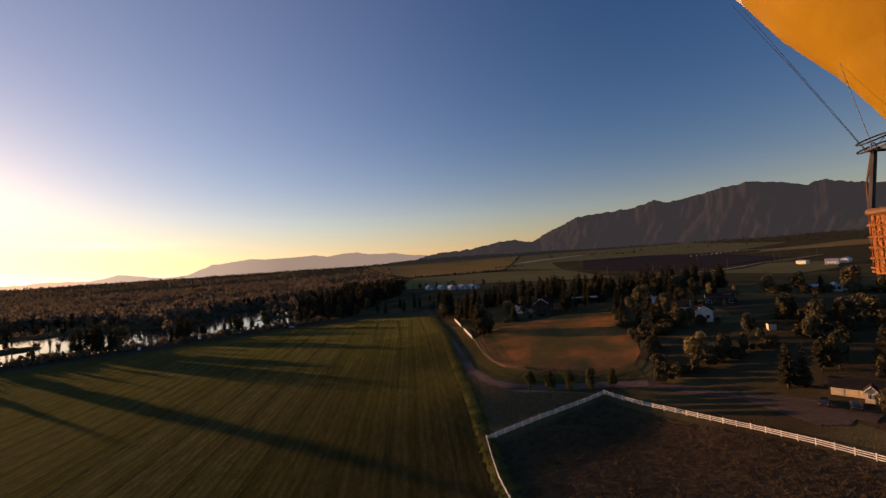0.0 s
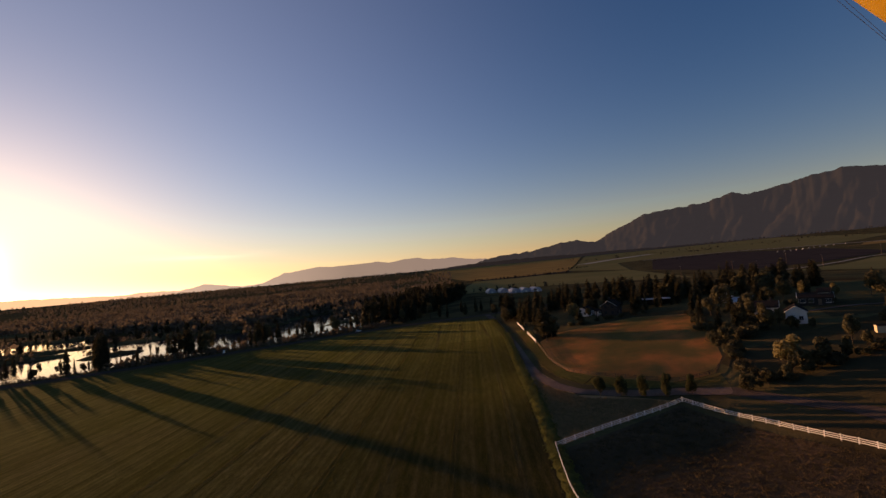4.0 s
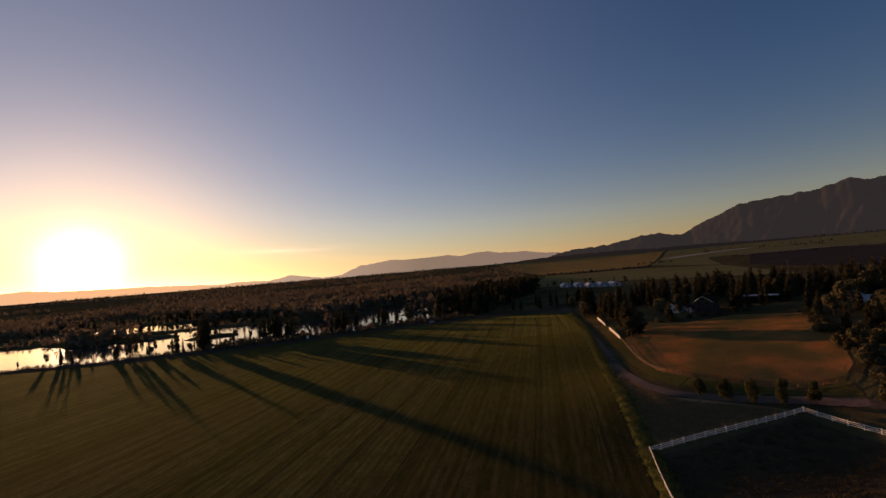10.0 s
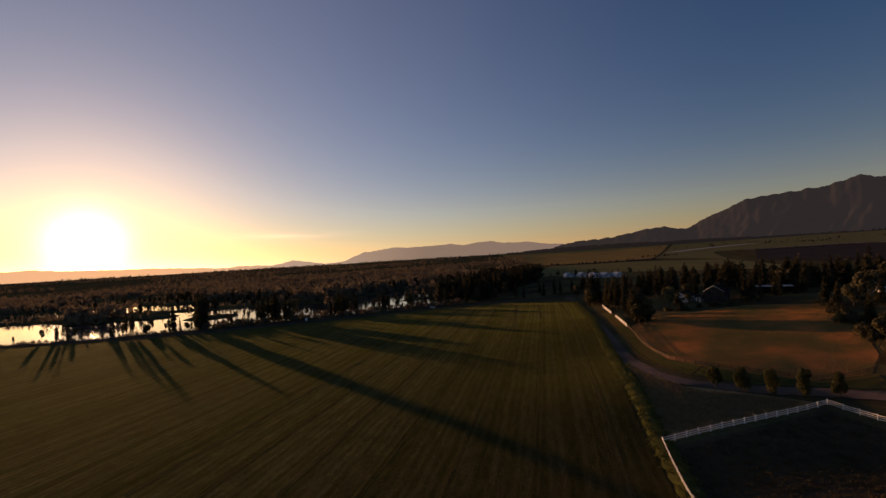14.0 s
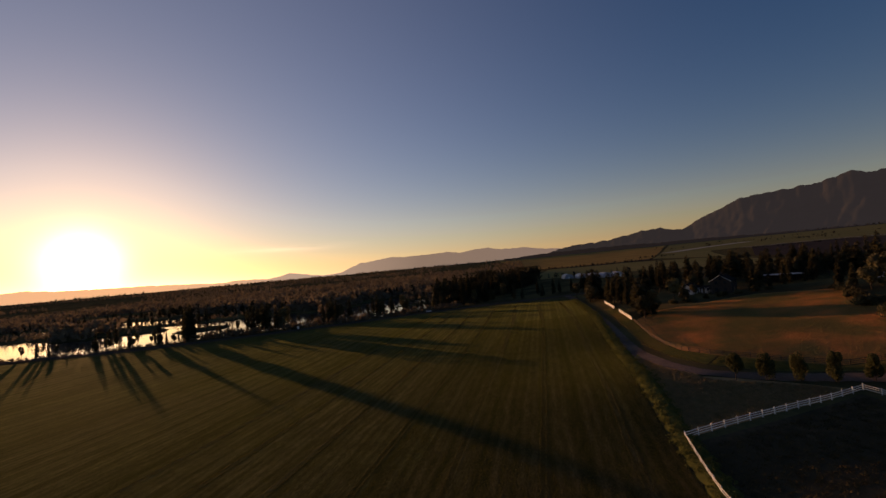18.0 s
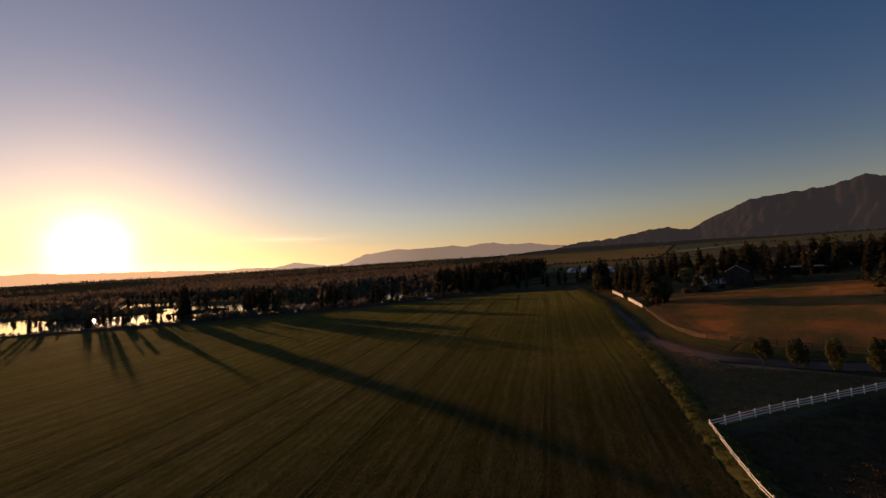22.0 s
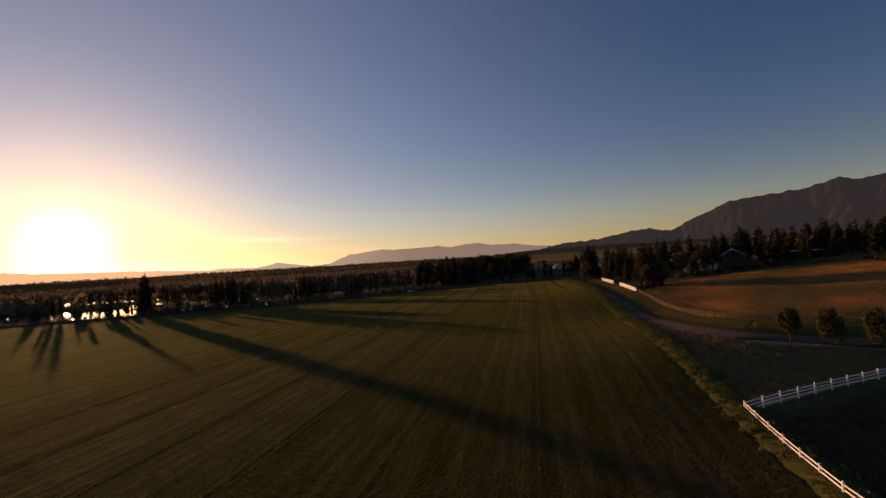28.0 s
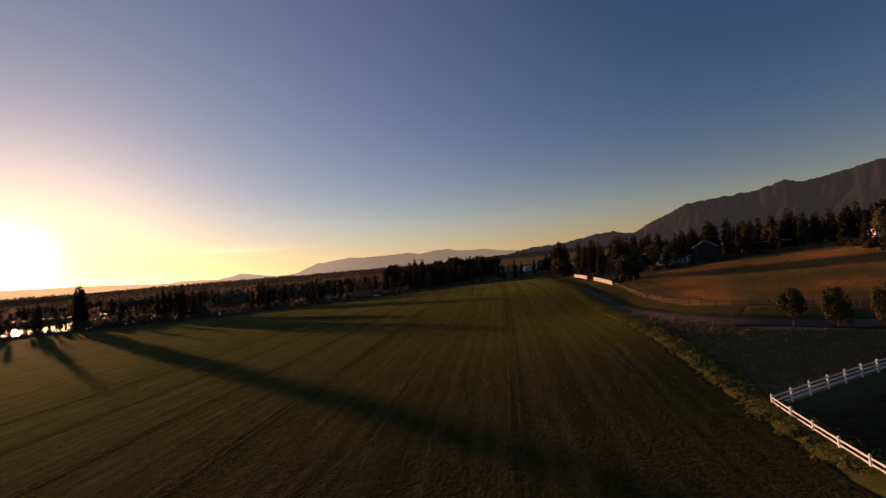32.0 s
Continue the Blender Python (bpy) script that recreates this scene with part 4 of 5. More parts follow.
for line, n, lo, hi in (([(48, 24), (62, 24), (70, 27), (82, 29.5), (98, 34), (106, 32)], 38, 2.0, 4.6), ([(50, 30), (54, 41), (55.3, 52), (57, 64), (60, 76), (65, 98)], 38, 1.8, 3.8),
                        ([(60, 50), (66, 56), (72, 62), (70, 70)], 12, 2.5, 5.0), ([(92, 24), (104, 40), (96, 50)], 12, 3.0, 5.5), ([(20, 112), (36, 114), (54, 118)], 9, 1.5, 3.5),
                        ([(130, 94), (146, 84), (166, 76)], 14, 3.0, 6.0), ([(80, 8), (96, 0), (110, -12)], 9, 2.0, 5.0), ([(66, 90), (84, 86), (104, 82)], 12, 2.0, 4.5)):
    for x, y in resample(line, n):
        bx_, by_ = x + rng.normal(0, 1.3), y + rng.normal(0, 1.3)
        if math.hypot(bx_ - 82.5, by_ - 32.5) > 6:
            plant("broad" if lo == 2.0 and rng.random() < 0.6 else "bush", bx_, by_, rng.uniform(lo, hi) * 0.72, "bushes on the slope", wide=rng.uniform(0.9, 1.3))

# the line of trees between road and pond
road = soften(resample(ROAD, 220), 12)
for x, y, h, k in ((-332, 81, 6, "thin"), (-317, 87, 9, "thin"), (-311, 91, 11, "pine"), (-309, 93, 9, "thin"), (-301, 95, 8, "thin"), (-294, 97, 6, "thin"),
                   (-281, 103, 11, "pine"), (-276, 107, 13, "pine"), (-272, 108, 14, "pine"), (-261, 112, 9, "thin"), (-254, 117, 8, "thin"),
                   (-234, 123, 16, "pine"), (-236, 127.5, 19, "pine"), (-238.5, 128, 22, "pine"), (-242, 129, 21, "pine"), (-245, 134, 22, "pine"), (-249, 134, 21, "pine"), (-253, 138, 20, "pine"), (-251, 118, 15, "pine"),
                   (-226, 137, 7, "thin"), (-217, 143, 9, "thin"), (-213, 147, 15, "pine"), (-211, 149, 17, "pine"), (-208, 150, 16, "pine"),
                   (-206, 152, 18, "pine"), (-204, 154, 18, "pine"), (-202, 153, 16, "pine"), (-207, 155, 16, "pine"), (-199, 156, 15, "pine"), (-197, 159, 14, "broad"), (-189, 165, 9, "thin"), (-182, 170, 8, "thin"),
                   (-177, 175, 13, "pine"), (-174, 177, 16, "pine"), (-172, 178, 17, "pine"), (-170, 180, 15, "pine"), (-168, 182, 12, "broad"), (-163, 185, 15, "pine"), (-158, 190, 9, "thin"), (-150, 194, 14, "pine"),
                   (-148, 196, 15, "pine"), (-145, 198, 11, "broad"), (-139, 203, 8, "thin"), (-122, 214, 12, "pine"), (-119, 217, 13, "pine"), (-115, 221, 8, "broad")):
    tall = h >= 15
    plant(k, x, y, h, "trees between road and pond", which=int(rng.choice([0, 1, 2, 4] if tall else [1, 4])) if k == "pine" else None, wide=(0.88 if tall else 0.8) if k == "pine" else 0.9,
          label="tall dark pine standing over the roadside trees" if tall else "")
for i in range(66, 124, 2):
    p, q = road[i], road[i + 3]
    d = (q - p) / np.linalg.norm(q - p)
    x, y = p + np.array([-d[1], d[0]]) * rng.uniform(10, 24) + d * rng.uniform(-2, 2)
    if H(x, y) > WATER_Z - 0.4 and -335 < x < -205:
        plant("pine", x, y, rng.uniform(6, 10.5), "trees between road and pond", which=int(rng.choice([1, 3, 3, 4])), wide=rng.uniform(0.6, 0.85), label="slender dark spruce on the pond's near bank")
for i in range(112, 156, 2):
    p, q = road[i], road[i + 3]
    d = (q - p) / np.linalg.norm(q - p)
    x, y = p + np.array([-d[1], d[0]]) * rng.uniform(12, 34) + d * rng.uniform(-2, 2)
    if H(x, y) > WATER_Z - 0.5:
        plant("pine" if rng.random() < 0.7 else "broad", x, y, rng.uniform(8, 14), "trees between road and pond", wide=rng.uniform(0.8, 1.0), label="dark tree in the belt between road and pond")
for i in range(0, 175, 3):
    p, q = road[i], road[min(i + 3, 219)]
    d = (q - p) / np.linalg.norm(q - p)
    n = np.array([-d[1], d[0]])
    if p[0] > -112 or p[0] < -262:
        continue
    x, y = p + n * rng.uniform(9, 26) + d * rng.uniform(-3, 3)
    if H(x, y) < WATER_Z - 0.4:
        continue
    k = str(rng.choice(["thin", "thin", "broad"]))
    plant(k, x, y, rng.uniform(4.0, 6.5), "trees between road and pond", wide=1.0)
plant("pale", -131, 208, 6.5, "trees between road and pond", which=3, label="broad yellow-green bush by the road")
plant("broad", -125, 212, 5.5, "trees between road and pond")


def grove(name, label, spots, lo, hi, seed, leafy=0.0):
    """A stand of trees too far off to tell apart: whorled conifers and leafy crowns in one mesh."""
    g_ = np.random.default_rng(seed)
    vs, fs, o = [], [], 0
    for x, y in spots:
        src = BROADS if g_.random() < leafy else CONIFERS
        _, crown, h0 = src[int(g_.integers(len(src)))]
        co = np.empty(len(crown.vertices) * 3)
        crown.vertices.foreach_get("co", co)
        co = co.reshape(-1, 3)
        a, k = g_.uniform(0, 6.283), g_.uniform(lo, hi) / h0
        rot = np.array([[math.cos(a), math.sin(a), 0], [-math.sin(a), math.cos(a), 0], [0, 0, 1]])
        vs.append(co @ rot * k + [x, y, H(x, y) - 0.3])
        loops = np.empty(len(crown.loops), int)
        crown.loops.foreach_get("vertex_index", loops)
        c = 0
        for f in crown.polygons:
            fs.append((loops[c:c + f.loop_total] + o).tolist())
            c += f.loop_total
        o += len(co)
    me = bpy.data.meshes.new(name)
    me.from_pydata(np.concatenate(vs).tolist(), [], fs)
    me.update()
    return tagged(part(name, me, NEEDLE), label, "woods", kind="stuff")


grove("copse", "dense dark copse of conifers beyond the crop field", scatter([(-128, 238), (-84, 226), (-70, 262), (-66, 330), (-62, 425), (-86, 545), (-140, 450), (-150, 335)], 170, 3, 3.6), 13, 22, 61, 0.15)
rim = scatter([(-620, 60), (-640, 380), (-420, 420), (-260, 520), (-200, 620), (-150, 540), (-160, 250), (-200, 330), (-290, 290), (-420, 200), (-560, 230)], 260, 4, 5.0)
grove("pond_side_trees", "scattered dark trees on the far banks of the pond", [q for q in rim if off_road(np.array(q[0]), np.array(q[1]))[0] > 60], 5, 13, 62, 0.4)

# ---- far woods, joined ----


def far_trees(name, label, spots, heights, seed, leaf=None):
    """Distant trees, each a small lumpy crown of its own."""
    g = np.random.default_rng(seed)
    n = len(spots)
    m = 17
    z = g.uniform(0.06, 1.0, (n, m)) ** 0.85
    z[:, 0] = 0.93
    pointed = g.random(n)[:, None] < 0.5
    reach = np.where(pointed, 0.30 * (1.06 - z), 0.40 * np.sqrt(np.clip(1.02 - (2 * z - 0.95) ** 2, 0.02, 1)))
    a = g.uniform(0, 6.283, (n, m))
    rr = reach * g.uniform(0.25, 1.0, (n, m))
    C = np.stack([rr * np.cos(a), rr * np.sin(a), z], 2)
    u = g.normal(size=(n, m, 3))
    u /= np.linalg.norm(u, axis=2)[:, :, None]
    v = np.cross(u, g.normal(size=(n, m, 3)))
    v /= np.linalg.norm(v, axis=2)[:, :, None]
    s = (0.06 + 0.42 * reach * g.uniform(0.6, 1.25, (n, m)))[:, :, None]
    vs = np.stack([C - u * s, C - v * s * 0.8, C + u * s, C + v * s * 0.8], 2).reshape(n, m * 4, 3)
    vs[:, :, 2] = np.maximum(vs[:, :, 2], 0.0)
    hs = np.array(heights)[:, None]
    S = np.array(spots)
    vs[:, :, 0] = vs[:, :, 0] * hs + S[:, 0:1]
    vs[:, :, 1] = vs[:, :, 1] * hs + S[:, 1:2]
    vs[:, :, 2] = vs[:, :, 2] * hs + (height(S[:, 0], S[:, 1]) - 0.2)[:, None]
    quads = np.arange(n * m * 4).reshape(-1, 4)
    me = bpy.data.meshes.new(name)
    me.from_pydata(vs.reshape(-1, 3).tolist(), [], quads.tolist())
    me.update()
    return tagged(part(name, me, leaf or FARWOOD), label, "woods", kind="stuff")


def fan(n, az0, az1, r0, r1, seed, power=1.0):
    g = np.random.default_rng(seed)
    az = np.radians(g.uniform(az0, az1, n))
    r = r0 + (r1 - r0) * g.uniform(0, 1, n) ** power
    return np.stack([-np.sin(az) * r, np.cos(az) * r], 1)


def keep_dry(p, low=-0.36, scale=0.006):
    z = height(p[:, 0], p[:, 1])
    clump = np.array([noise.noise((x * scale, y * scale, 1.0)) + 0.4 * noise.noise((x * scale * 3.1, y * scale * 3.1, 4.0)) for x, y in p])
    away, west = off_road(p[:, 0], p[:, 1])
    near_road = (away < 70) & (p[:, 0] < -70)
    return p[(z > WATER_Z + 0.3) & (clump > low) & ~near_road & (west | (p[:, 0] > -70))]


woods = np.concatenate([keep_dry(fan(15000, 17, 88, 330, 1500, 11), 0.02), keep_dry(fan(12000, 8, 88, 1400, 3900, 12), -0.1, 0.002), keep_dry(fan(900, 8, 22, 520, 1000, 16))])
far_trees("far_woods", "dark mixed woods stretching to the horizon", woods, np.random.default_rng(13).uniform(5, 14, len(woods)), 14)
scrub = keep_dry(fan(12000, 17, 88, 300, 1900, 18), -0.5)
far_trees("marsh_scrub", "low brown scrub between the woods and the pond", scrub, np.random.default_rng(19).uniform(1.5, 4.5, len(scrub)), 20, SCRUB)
foot = np.concatenate([fan(5200, -60, 8, 3450, 3800, 21), fan(160, -50, -8, 2300, 2800, 22)])
far_trees("foothill_woods", "dark belt of trees at the foot of the mountains", foot, np.random.default_rng(23).uniform(5, 12, len(foot)), 24, FOOTWOOD)
brush = []
for i in range(0, 175):
    q, w = road[i], road[min(i + 3, 219)]
    d = (w - q) / np.linalg.norm(w - q)
    for j in range(14):
        o = rng.uniform(6.5, 24)
        brush.append(q + np.array([-d[1], d[0]]) * o + d * rng.uniform(-3, 3))
brush = np.array([b for b in brush if -520 < b[0] < -95])
far_trees("roadside_brush", "low dark brush along the water side of the road", brush, rng.uniform(0.8, 2.2, len(brush)) * np.where(brush[:, 0] > -235, 2.1, 1.0), 27)
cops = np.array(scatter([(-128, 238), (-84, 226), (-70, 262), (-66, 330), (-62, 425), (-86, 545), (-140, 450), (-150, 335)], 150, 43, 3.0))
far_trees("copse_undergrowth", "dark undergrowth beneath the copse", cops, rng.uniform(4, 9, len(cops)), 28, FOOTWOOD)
hedge = np.concatenate([np.stack([np.linspace(-106, 160, 90), np.linspace(1062, 1120, 90)], 1) + np.random.default_rng(5).normal(0, 5, (90, 2)),
                        np.random.default_rng(6).normal((235, 1520), (40, 30), (40, 2)), np.random.default_rng(8).normal((620, 1500), (70, 25), (50, 2)),
                        np.random.default_rng(9).normal((0, 560), (60, 8), (30, 2)), np.random.default_rng(10).normal((920, 2110), (45, 60), (45, 2))])
far_trees("field_hedges", "low dark hedges between the far fields", hedge, np.random.default_rng(25).uniform(3, 8, len(hedge)), 26, FOOTWOOD)

# ---- grass that can be told apart ----


def tufts(name, label, spots, tall, material, seed, blades=4, spread=0.22):
    g = np.random.default_rng(seed)
    S = np.repeat(np.array(spots), blades, 0)
    n = len(S)
    a = g.uniform(0, 6.283, n)
    h = tall * g.uniform(0.5, 1.3, n)
    base = np.stack([S[:, 0] + g.normal(0, spread, n), S[:, 1] + g.normal(0, spread, n)], 1)
    z = height(base[:, 0], base[:, 1]) + 0.03
    w = h * 0.16 + 0.012
    u = np.stack([np.cos(a), np.sin(a)], 1) * w[:, None]
    lean = g.normal(0, 0.35, (n, 2)) * h[:, None]
    vs = np.zeros((n, 3, 3))
    vs[:, 0, :2], vs[:, 1, :2], vs[:, 2, :2] = base - u, base + u, base + lean
    vs[:, 0, 2], vs[:, 1, 2], vs[:, 2, 2] = z, z, z + h
    me = bpy.data.meshes.new(name)
    me.from_pydata(vs.reshape(-1, 3).tolist(), [], np.arange(n * 3).reshape(-1, 3).tolist())
    me.update()
    return tagged(part(name, me, material), label, "grass", kind="stuff")


def mounds(name, label, spots, radius, tall, material, seed, leaves=18, leaf=0.16, lift=0.0):
    """Low rounded weed clumps, each a dome of loose leaves."""
    g = np.random.default_rng(seed)
    S = np.array(spots)
    n = len(S)
    R = (radius * g.uniform(0.55, 1.4, n))[:, None]
    T = (tall * g.uniform(0.5, 1.35, n))[:, None]
    d = g.normal(size=(n, leaves, 3))
    d[:, :, 2] = np.abs(d[:, :, 2])
    d /= np.linalg.norm(d, axis=2)[:, :, None]
    k = g.uniform(0.7, 1.08, (n, leaves))
    C = np.stack([S[:, 0:1] + d[:, :, 0] * R * k, S[:, 1:2] + d[:, :, 1] * R * k, d[:, :, 2] * T * k + (height(S[:, 0], S[:, 1]) + lift * g.uniform(0, 1, n))[:, None]], 2)
    u = np.cross(d, g.normal(size=(n, leaves, 3)))
    u /= np.linalg.norm(u, axis=2)[:, :, None]
    v = np.cross(d + 0.7 * g.normal(size=(n, leaves, 3)), u)
    v /= np.linalg.norm(v, axis=2)[:, :, None]
    s = (leaf * g.uniform(0.6, 1.4, (n, leaves)))[:, :, None]
    vs = np.stack([C - u * s, C - v * s * 0.6, C + u * s, C + v * s * 0.9 + np.array([0, 0, 0.3]) * s], 2).reshape(-1, 3)
    me = bpy.data.meshes.new(name)
    me.from_pydata(vs.tolist(), [], np.arange(n * leaves * 4).reshape(-1, 4).tolist())
    me.update()
    return tagged(part(name, me, material), label, "weeds", kind="stuff")


g = np.random.default_rng(31)
E_LINE = resample(EDGE, 400)
row = np.where(g.random(150000) < 0.85, g.integers(132, 310, 150000), g.integers(105, 395, 150000))
off = g.uniform(0, 1, 150000) ** 1.4 * 105 + 0.4
thick = g.random(150000) < np.clip((105 - off) / 75, 0, 1) * np.clip((row - 118) / 20, 0.1, 1) * np.clip((395 - row) / 120, 0, 1)
row, off = row[thick], off[thick]
off = np.round(off / 0.8) * 0.8 + g.normal(0, 0.15, len(off))
crop_spots = E_LINE[row] + np.stack([-off, g.normal(0, 1.0, len(off))], 1)
swath = np.sin(off * 6.283 / 1.6) + 0.55 * np.array([noise.noise((x * 0.5, y * 0.12, 3.0)) for x, y in crop_spots])
rut = np.abs((off - 5.9 + 6.1) % 12.2 - 6.1)
crop_spots = crop_spots[(swath > -0.35) & (np.abs(rut - 0.9) > 0.3)]
tufts("crop_tufts", "short green crop standing in drilled rows", crop_spots, 0.11, BLADE, 32, 4, 0.18)
lines = []
for k in range(7):
    for side_ in (-0.45, 0.45):
        at = g.integers(125, 395, 2600)
        lines.append(E_LINE[at] + np.stack([-(5.9 + 12.2 * k + side_ + g.normal(0, 0.06, 2600)), g.normal(0, 0.6, 2600)], 1))
tufts("tramline_tufts", "taller pale crop standing beside the wheel tracks", np.concatenate(lines), 0.12, BLADETALL, 54, 4, 0.06)
row = g.integers(110, 390, 4600)
off = g.normal(1.85, 0.8, 4600)
mounds("bank_weeds", "rounded yellow-green weed clumps on the bank along the field", E_LINE[row] + np.stack([off, g.normal(0, 0.5, 4600)], 1), 0.5, 0.40, BANKWEED, 33, 26, 0.09, 0.30)
PADDOCK_LAND = [(2, -2), (30, 18), (56, -24), (40, -50), (5, -55)]
mounds("paddock_weeds", "clumps of dark weeds in the paddock", strew(PADDOCK_LAND, 2600, 35), 0.42, 0.28, PWEED, 34, 16, 0.10)
tufts("paddock_grass", "thin dry grass in the paddock", strew(PADDOCK_LAND, 22000, 47), 0.18, PWEED, 44, 4, 0.25)
ROUGH_LAND = [(0.6, 1.5), (12, 8.6), (29.5, 20.6), (24, 22.2), (10, 22.8), (3, 30.5), (-1, 44), (-2.6, 34), (-1.5, 16)]
mounds("rough_weeds", "low brown weed clumps between lane and fence", strew(ROUGH_LAND, 2200, 36), 0.38, 0.30, CLUMP, 37, 16, 0.10)
tufts("rough_grass_clumps", "rough brown grass between lane and fence", strew(ROUGH_LAND, 12000, 48), 0.16, CLUMP, 45, 5, 0.25)
MEADOW_LAND = [(6, 86), (8, 56), (10.5, 48), (16, 41), (31, 32.5), (44, 34), (50, 44), (57, 66), (63, 97), (44, 108), (14, 99)]
mounds("meadow_weeds", "rusty dock clumps on the meadow", strew(MEADOW_LAND, 2200, 38), 0.5, 0.12, MEADOW, 39, 14, 0.06)
tufts("meadow_grass", "dry rusty grass on the meadow", strew(MEADOW_LAND, 52000, 49), 0.15, MEADOW, 46, 3, 0.3)
DRY_VERGE = [(12, 33), (19, 29.6), (34, 29.2), (43, 27.5), (44, 31.5), (34, 30.5), (24, 34.4), (15, 39)]
tufts("verge_weeds", "yellowing grass beside the lane", strew(DRY_VERGE, 4000, 52), 0.14, VERGE, 53, 5, 0.25)
VERGE_LAND = [(3, 84), (5, 60), (8, 46), (13, 37), (11, 33), (6, 41), (2, 58), (-1, 84), (-4, 118), (0, 118)]
tufts("verge_tufts", "yellowing grass on the lane's verge", strew(VERGE_LAND, 9000, 50), 0.12, VERGE, 51, 4, 0.25)

# ---- fences ----
bmp = bmesh.new()
box(bmp, -0.065, 0.065, -0.065, 0.065, -0.3, 1.22, 0.008)
POST_ME = bpy.data.meshes.new("post")
bmp.to_mesh(POST_ME)
bmp.free()
bmc = bmesh.new()
bmesh.ops.create_cone(bmc, cap_ends=True, segments=4, radius1=0.098, radius2=0.01, depth=0.07, matrix=Matrix.Translation((0, 0, 1.265)) @ Matrix.Rotation(radians(45), 4, "Z"))
CAP_ME = bpy.data.meshes.new("post_cap")
bmc.to_mesh(CAP_ME)
bmc.free()
RAIL_MES = {}


def rail_mesh(tall, material):
    key = (tall, material.name)
    if key not in RAIL_MES:
        me = bpy.data.meshes.new("rail")
        bm = boxm(-0.5, 0.5, -0.02, 0.02, -tall / 2, tall / 2)
        bm.to_mesh(me)
        bm.free()
        me.materials.append(material)
        RAIL_MES[key] = me
    return RAIL_MES[key]


def fence(label, line, material, spacing=2.44, rails=(0.33, 0.68, 1.03), tall=0.115, post=0.94, caps=True, group=""):
    f = thing("rail_fence", label, "fence", (line[0][0], line[0][1], H(*line[0])), 0, group)
    back = f.matrix_basis.inverted()
    p = np.array(line, float)
    length = np.hypot(*np.diff(p, axis=0).T).sum()
    n = max(2, round(length / spacing) + 1)
    q = resample(line, n)
    pm, cm = POST_ME, CAP_ME
    if material is not VINYL:
        pm = POST_ME.copy()
        pm.materials.clear()
    tops = [Vector((x, y, H(x, y) + float(rng.normal(0, 0.012)))) for x, y in q]
    for i, v in enumerate(tops):
        d = tops[min(i + 1, n - 1)] - tops[max(i - 1, 0)]
        turn = math.degrees(math.atan2(d.y, d.x))
        ps = part("post", pm, material, f)
        ps.matrix_basis = back @ pose(*v, float(rng.normal(0, 0.5)), float(rng.normal(0, 0.5)), turn) @ Matrix.Diagonal((1, 1, post, 1))
        if caps:
            part("post_cap", cm, material, ps)
        if i + 1 < n:
            e = tops[i + 1] - v
            mid = (v + tops[i + 1]) / 2
            slope = math.degrees(math.atan2(e.z, math.hypot(e.x, e.y)))
            for z in rails:
                r = part("rail", rail_mesh(tall, material), material, f)
                r.matrix_basis = back @ pose(mid.x, mid.y, mid.z + z * post + float(rng.normal(0, 0.006)), 0, -slope, math.degrees(math.atan2(e.y, e.x))) @ Matrix.Diagonal((e.length - 0.1, 1, 1, 1))
    return f


fence("white three-rail vinyl paddock fence facing the lane", [(0, 0), (3.9, 2.7), (31, 20.6)], VINYL, group="paddock fences")
fence("white three-rail vinyl fence beside the crop field", [(0, 0), (0.3, -9), (0.6, -15), (1.4, -21), (3, -32), (5.5, -50)], VINYL, group="paddock fences")
fence("white three-rail vinyl fence beside the gravel yard", [(31, 20.6), (40.8, 6.8), (48, -7), (52, -15.5), (56, -24), (60, -36)], VINYL, group="paddock fences")
fence("white four-rail entrance fence, far wing", [(-3.4, 141), (-0.9, 117)], VINYL, 2.44, (0.25, 0.52, 0.79, 1.06), 0.22, 1.05, group="entrance fences")
fence("white four-rail entrance fence, near wing", [(0.2, 107.5), (2.6, 88)], VINYL, 2.44, (0.25, 0.52, 0.79, 1.06), 0.22, 1.05, group="entrance fences")
fence("weathered brown cedar rail fence round the meadow", [(3.0, 86), (5.0, 66), (7, 55), (10, 46), (15, 40.5), (24, 35.5), (34, 31.5), (44, 33), (51, 42)], CEDAR, 2.6,
      (0.35, 0.7, 1.05), 0.10, 0.95, caps=False)

# ---- buildings ----


def gable_walls(w, d, h, rise):
    """A wall shell with two gables, 0.2 m thick, ridge along x."""
    vs, fs = [], []
    for k in (0.0, 0.2):
        x, y = w / 2 - k, d / 2 - k
        vs += [(-x, -y, -0.5), (x, -y, -0.5), (x, y, -0.5), (-x, y, -0.5), (-x, -y, h), (x, -y, h), (x, y, h), (-x, y, h), (-x, 0, h + rise - k), (x, 0, h + rise - k)]
    outer = [(0, 1, 5, 4), (1, 2, 6, 9, 5), (2, 3, 7, 6), (3, 0, 4, 8, 7)]
    fs += outer + [tuple(i + 10 for i in reversed(f)) for f in outer]
    return mesh_of("wall", vs, fs)


def roof_slab(w, d, h, rise, side, over=0.45, thick=0.16):
    run = d / 2
    slope = rise / run
    y1 = side * (run + over)
    z1 = h - over * slope
    x = w / 2 + over
    vs = []
    for t in (0.02, thick):
        vs += [(-x, 0, h + rise + t), (x, 0, h + rise + t), (x, y1, z1 + t), (-x, y1, z1 + t)]
    fs = [(0, 1, 2, 3), (7, 6, 5, 4), (0, 4, 5, 1), (1, 5, 6, 2), (2, 6, 7, 3), (3, 7, 4, 0)]
    return mesh_of("roof", vs, fs)


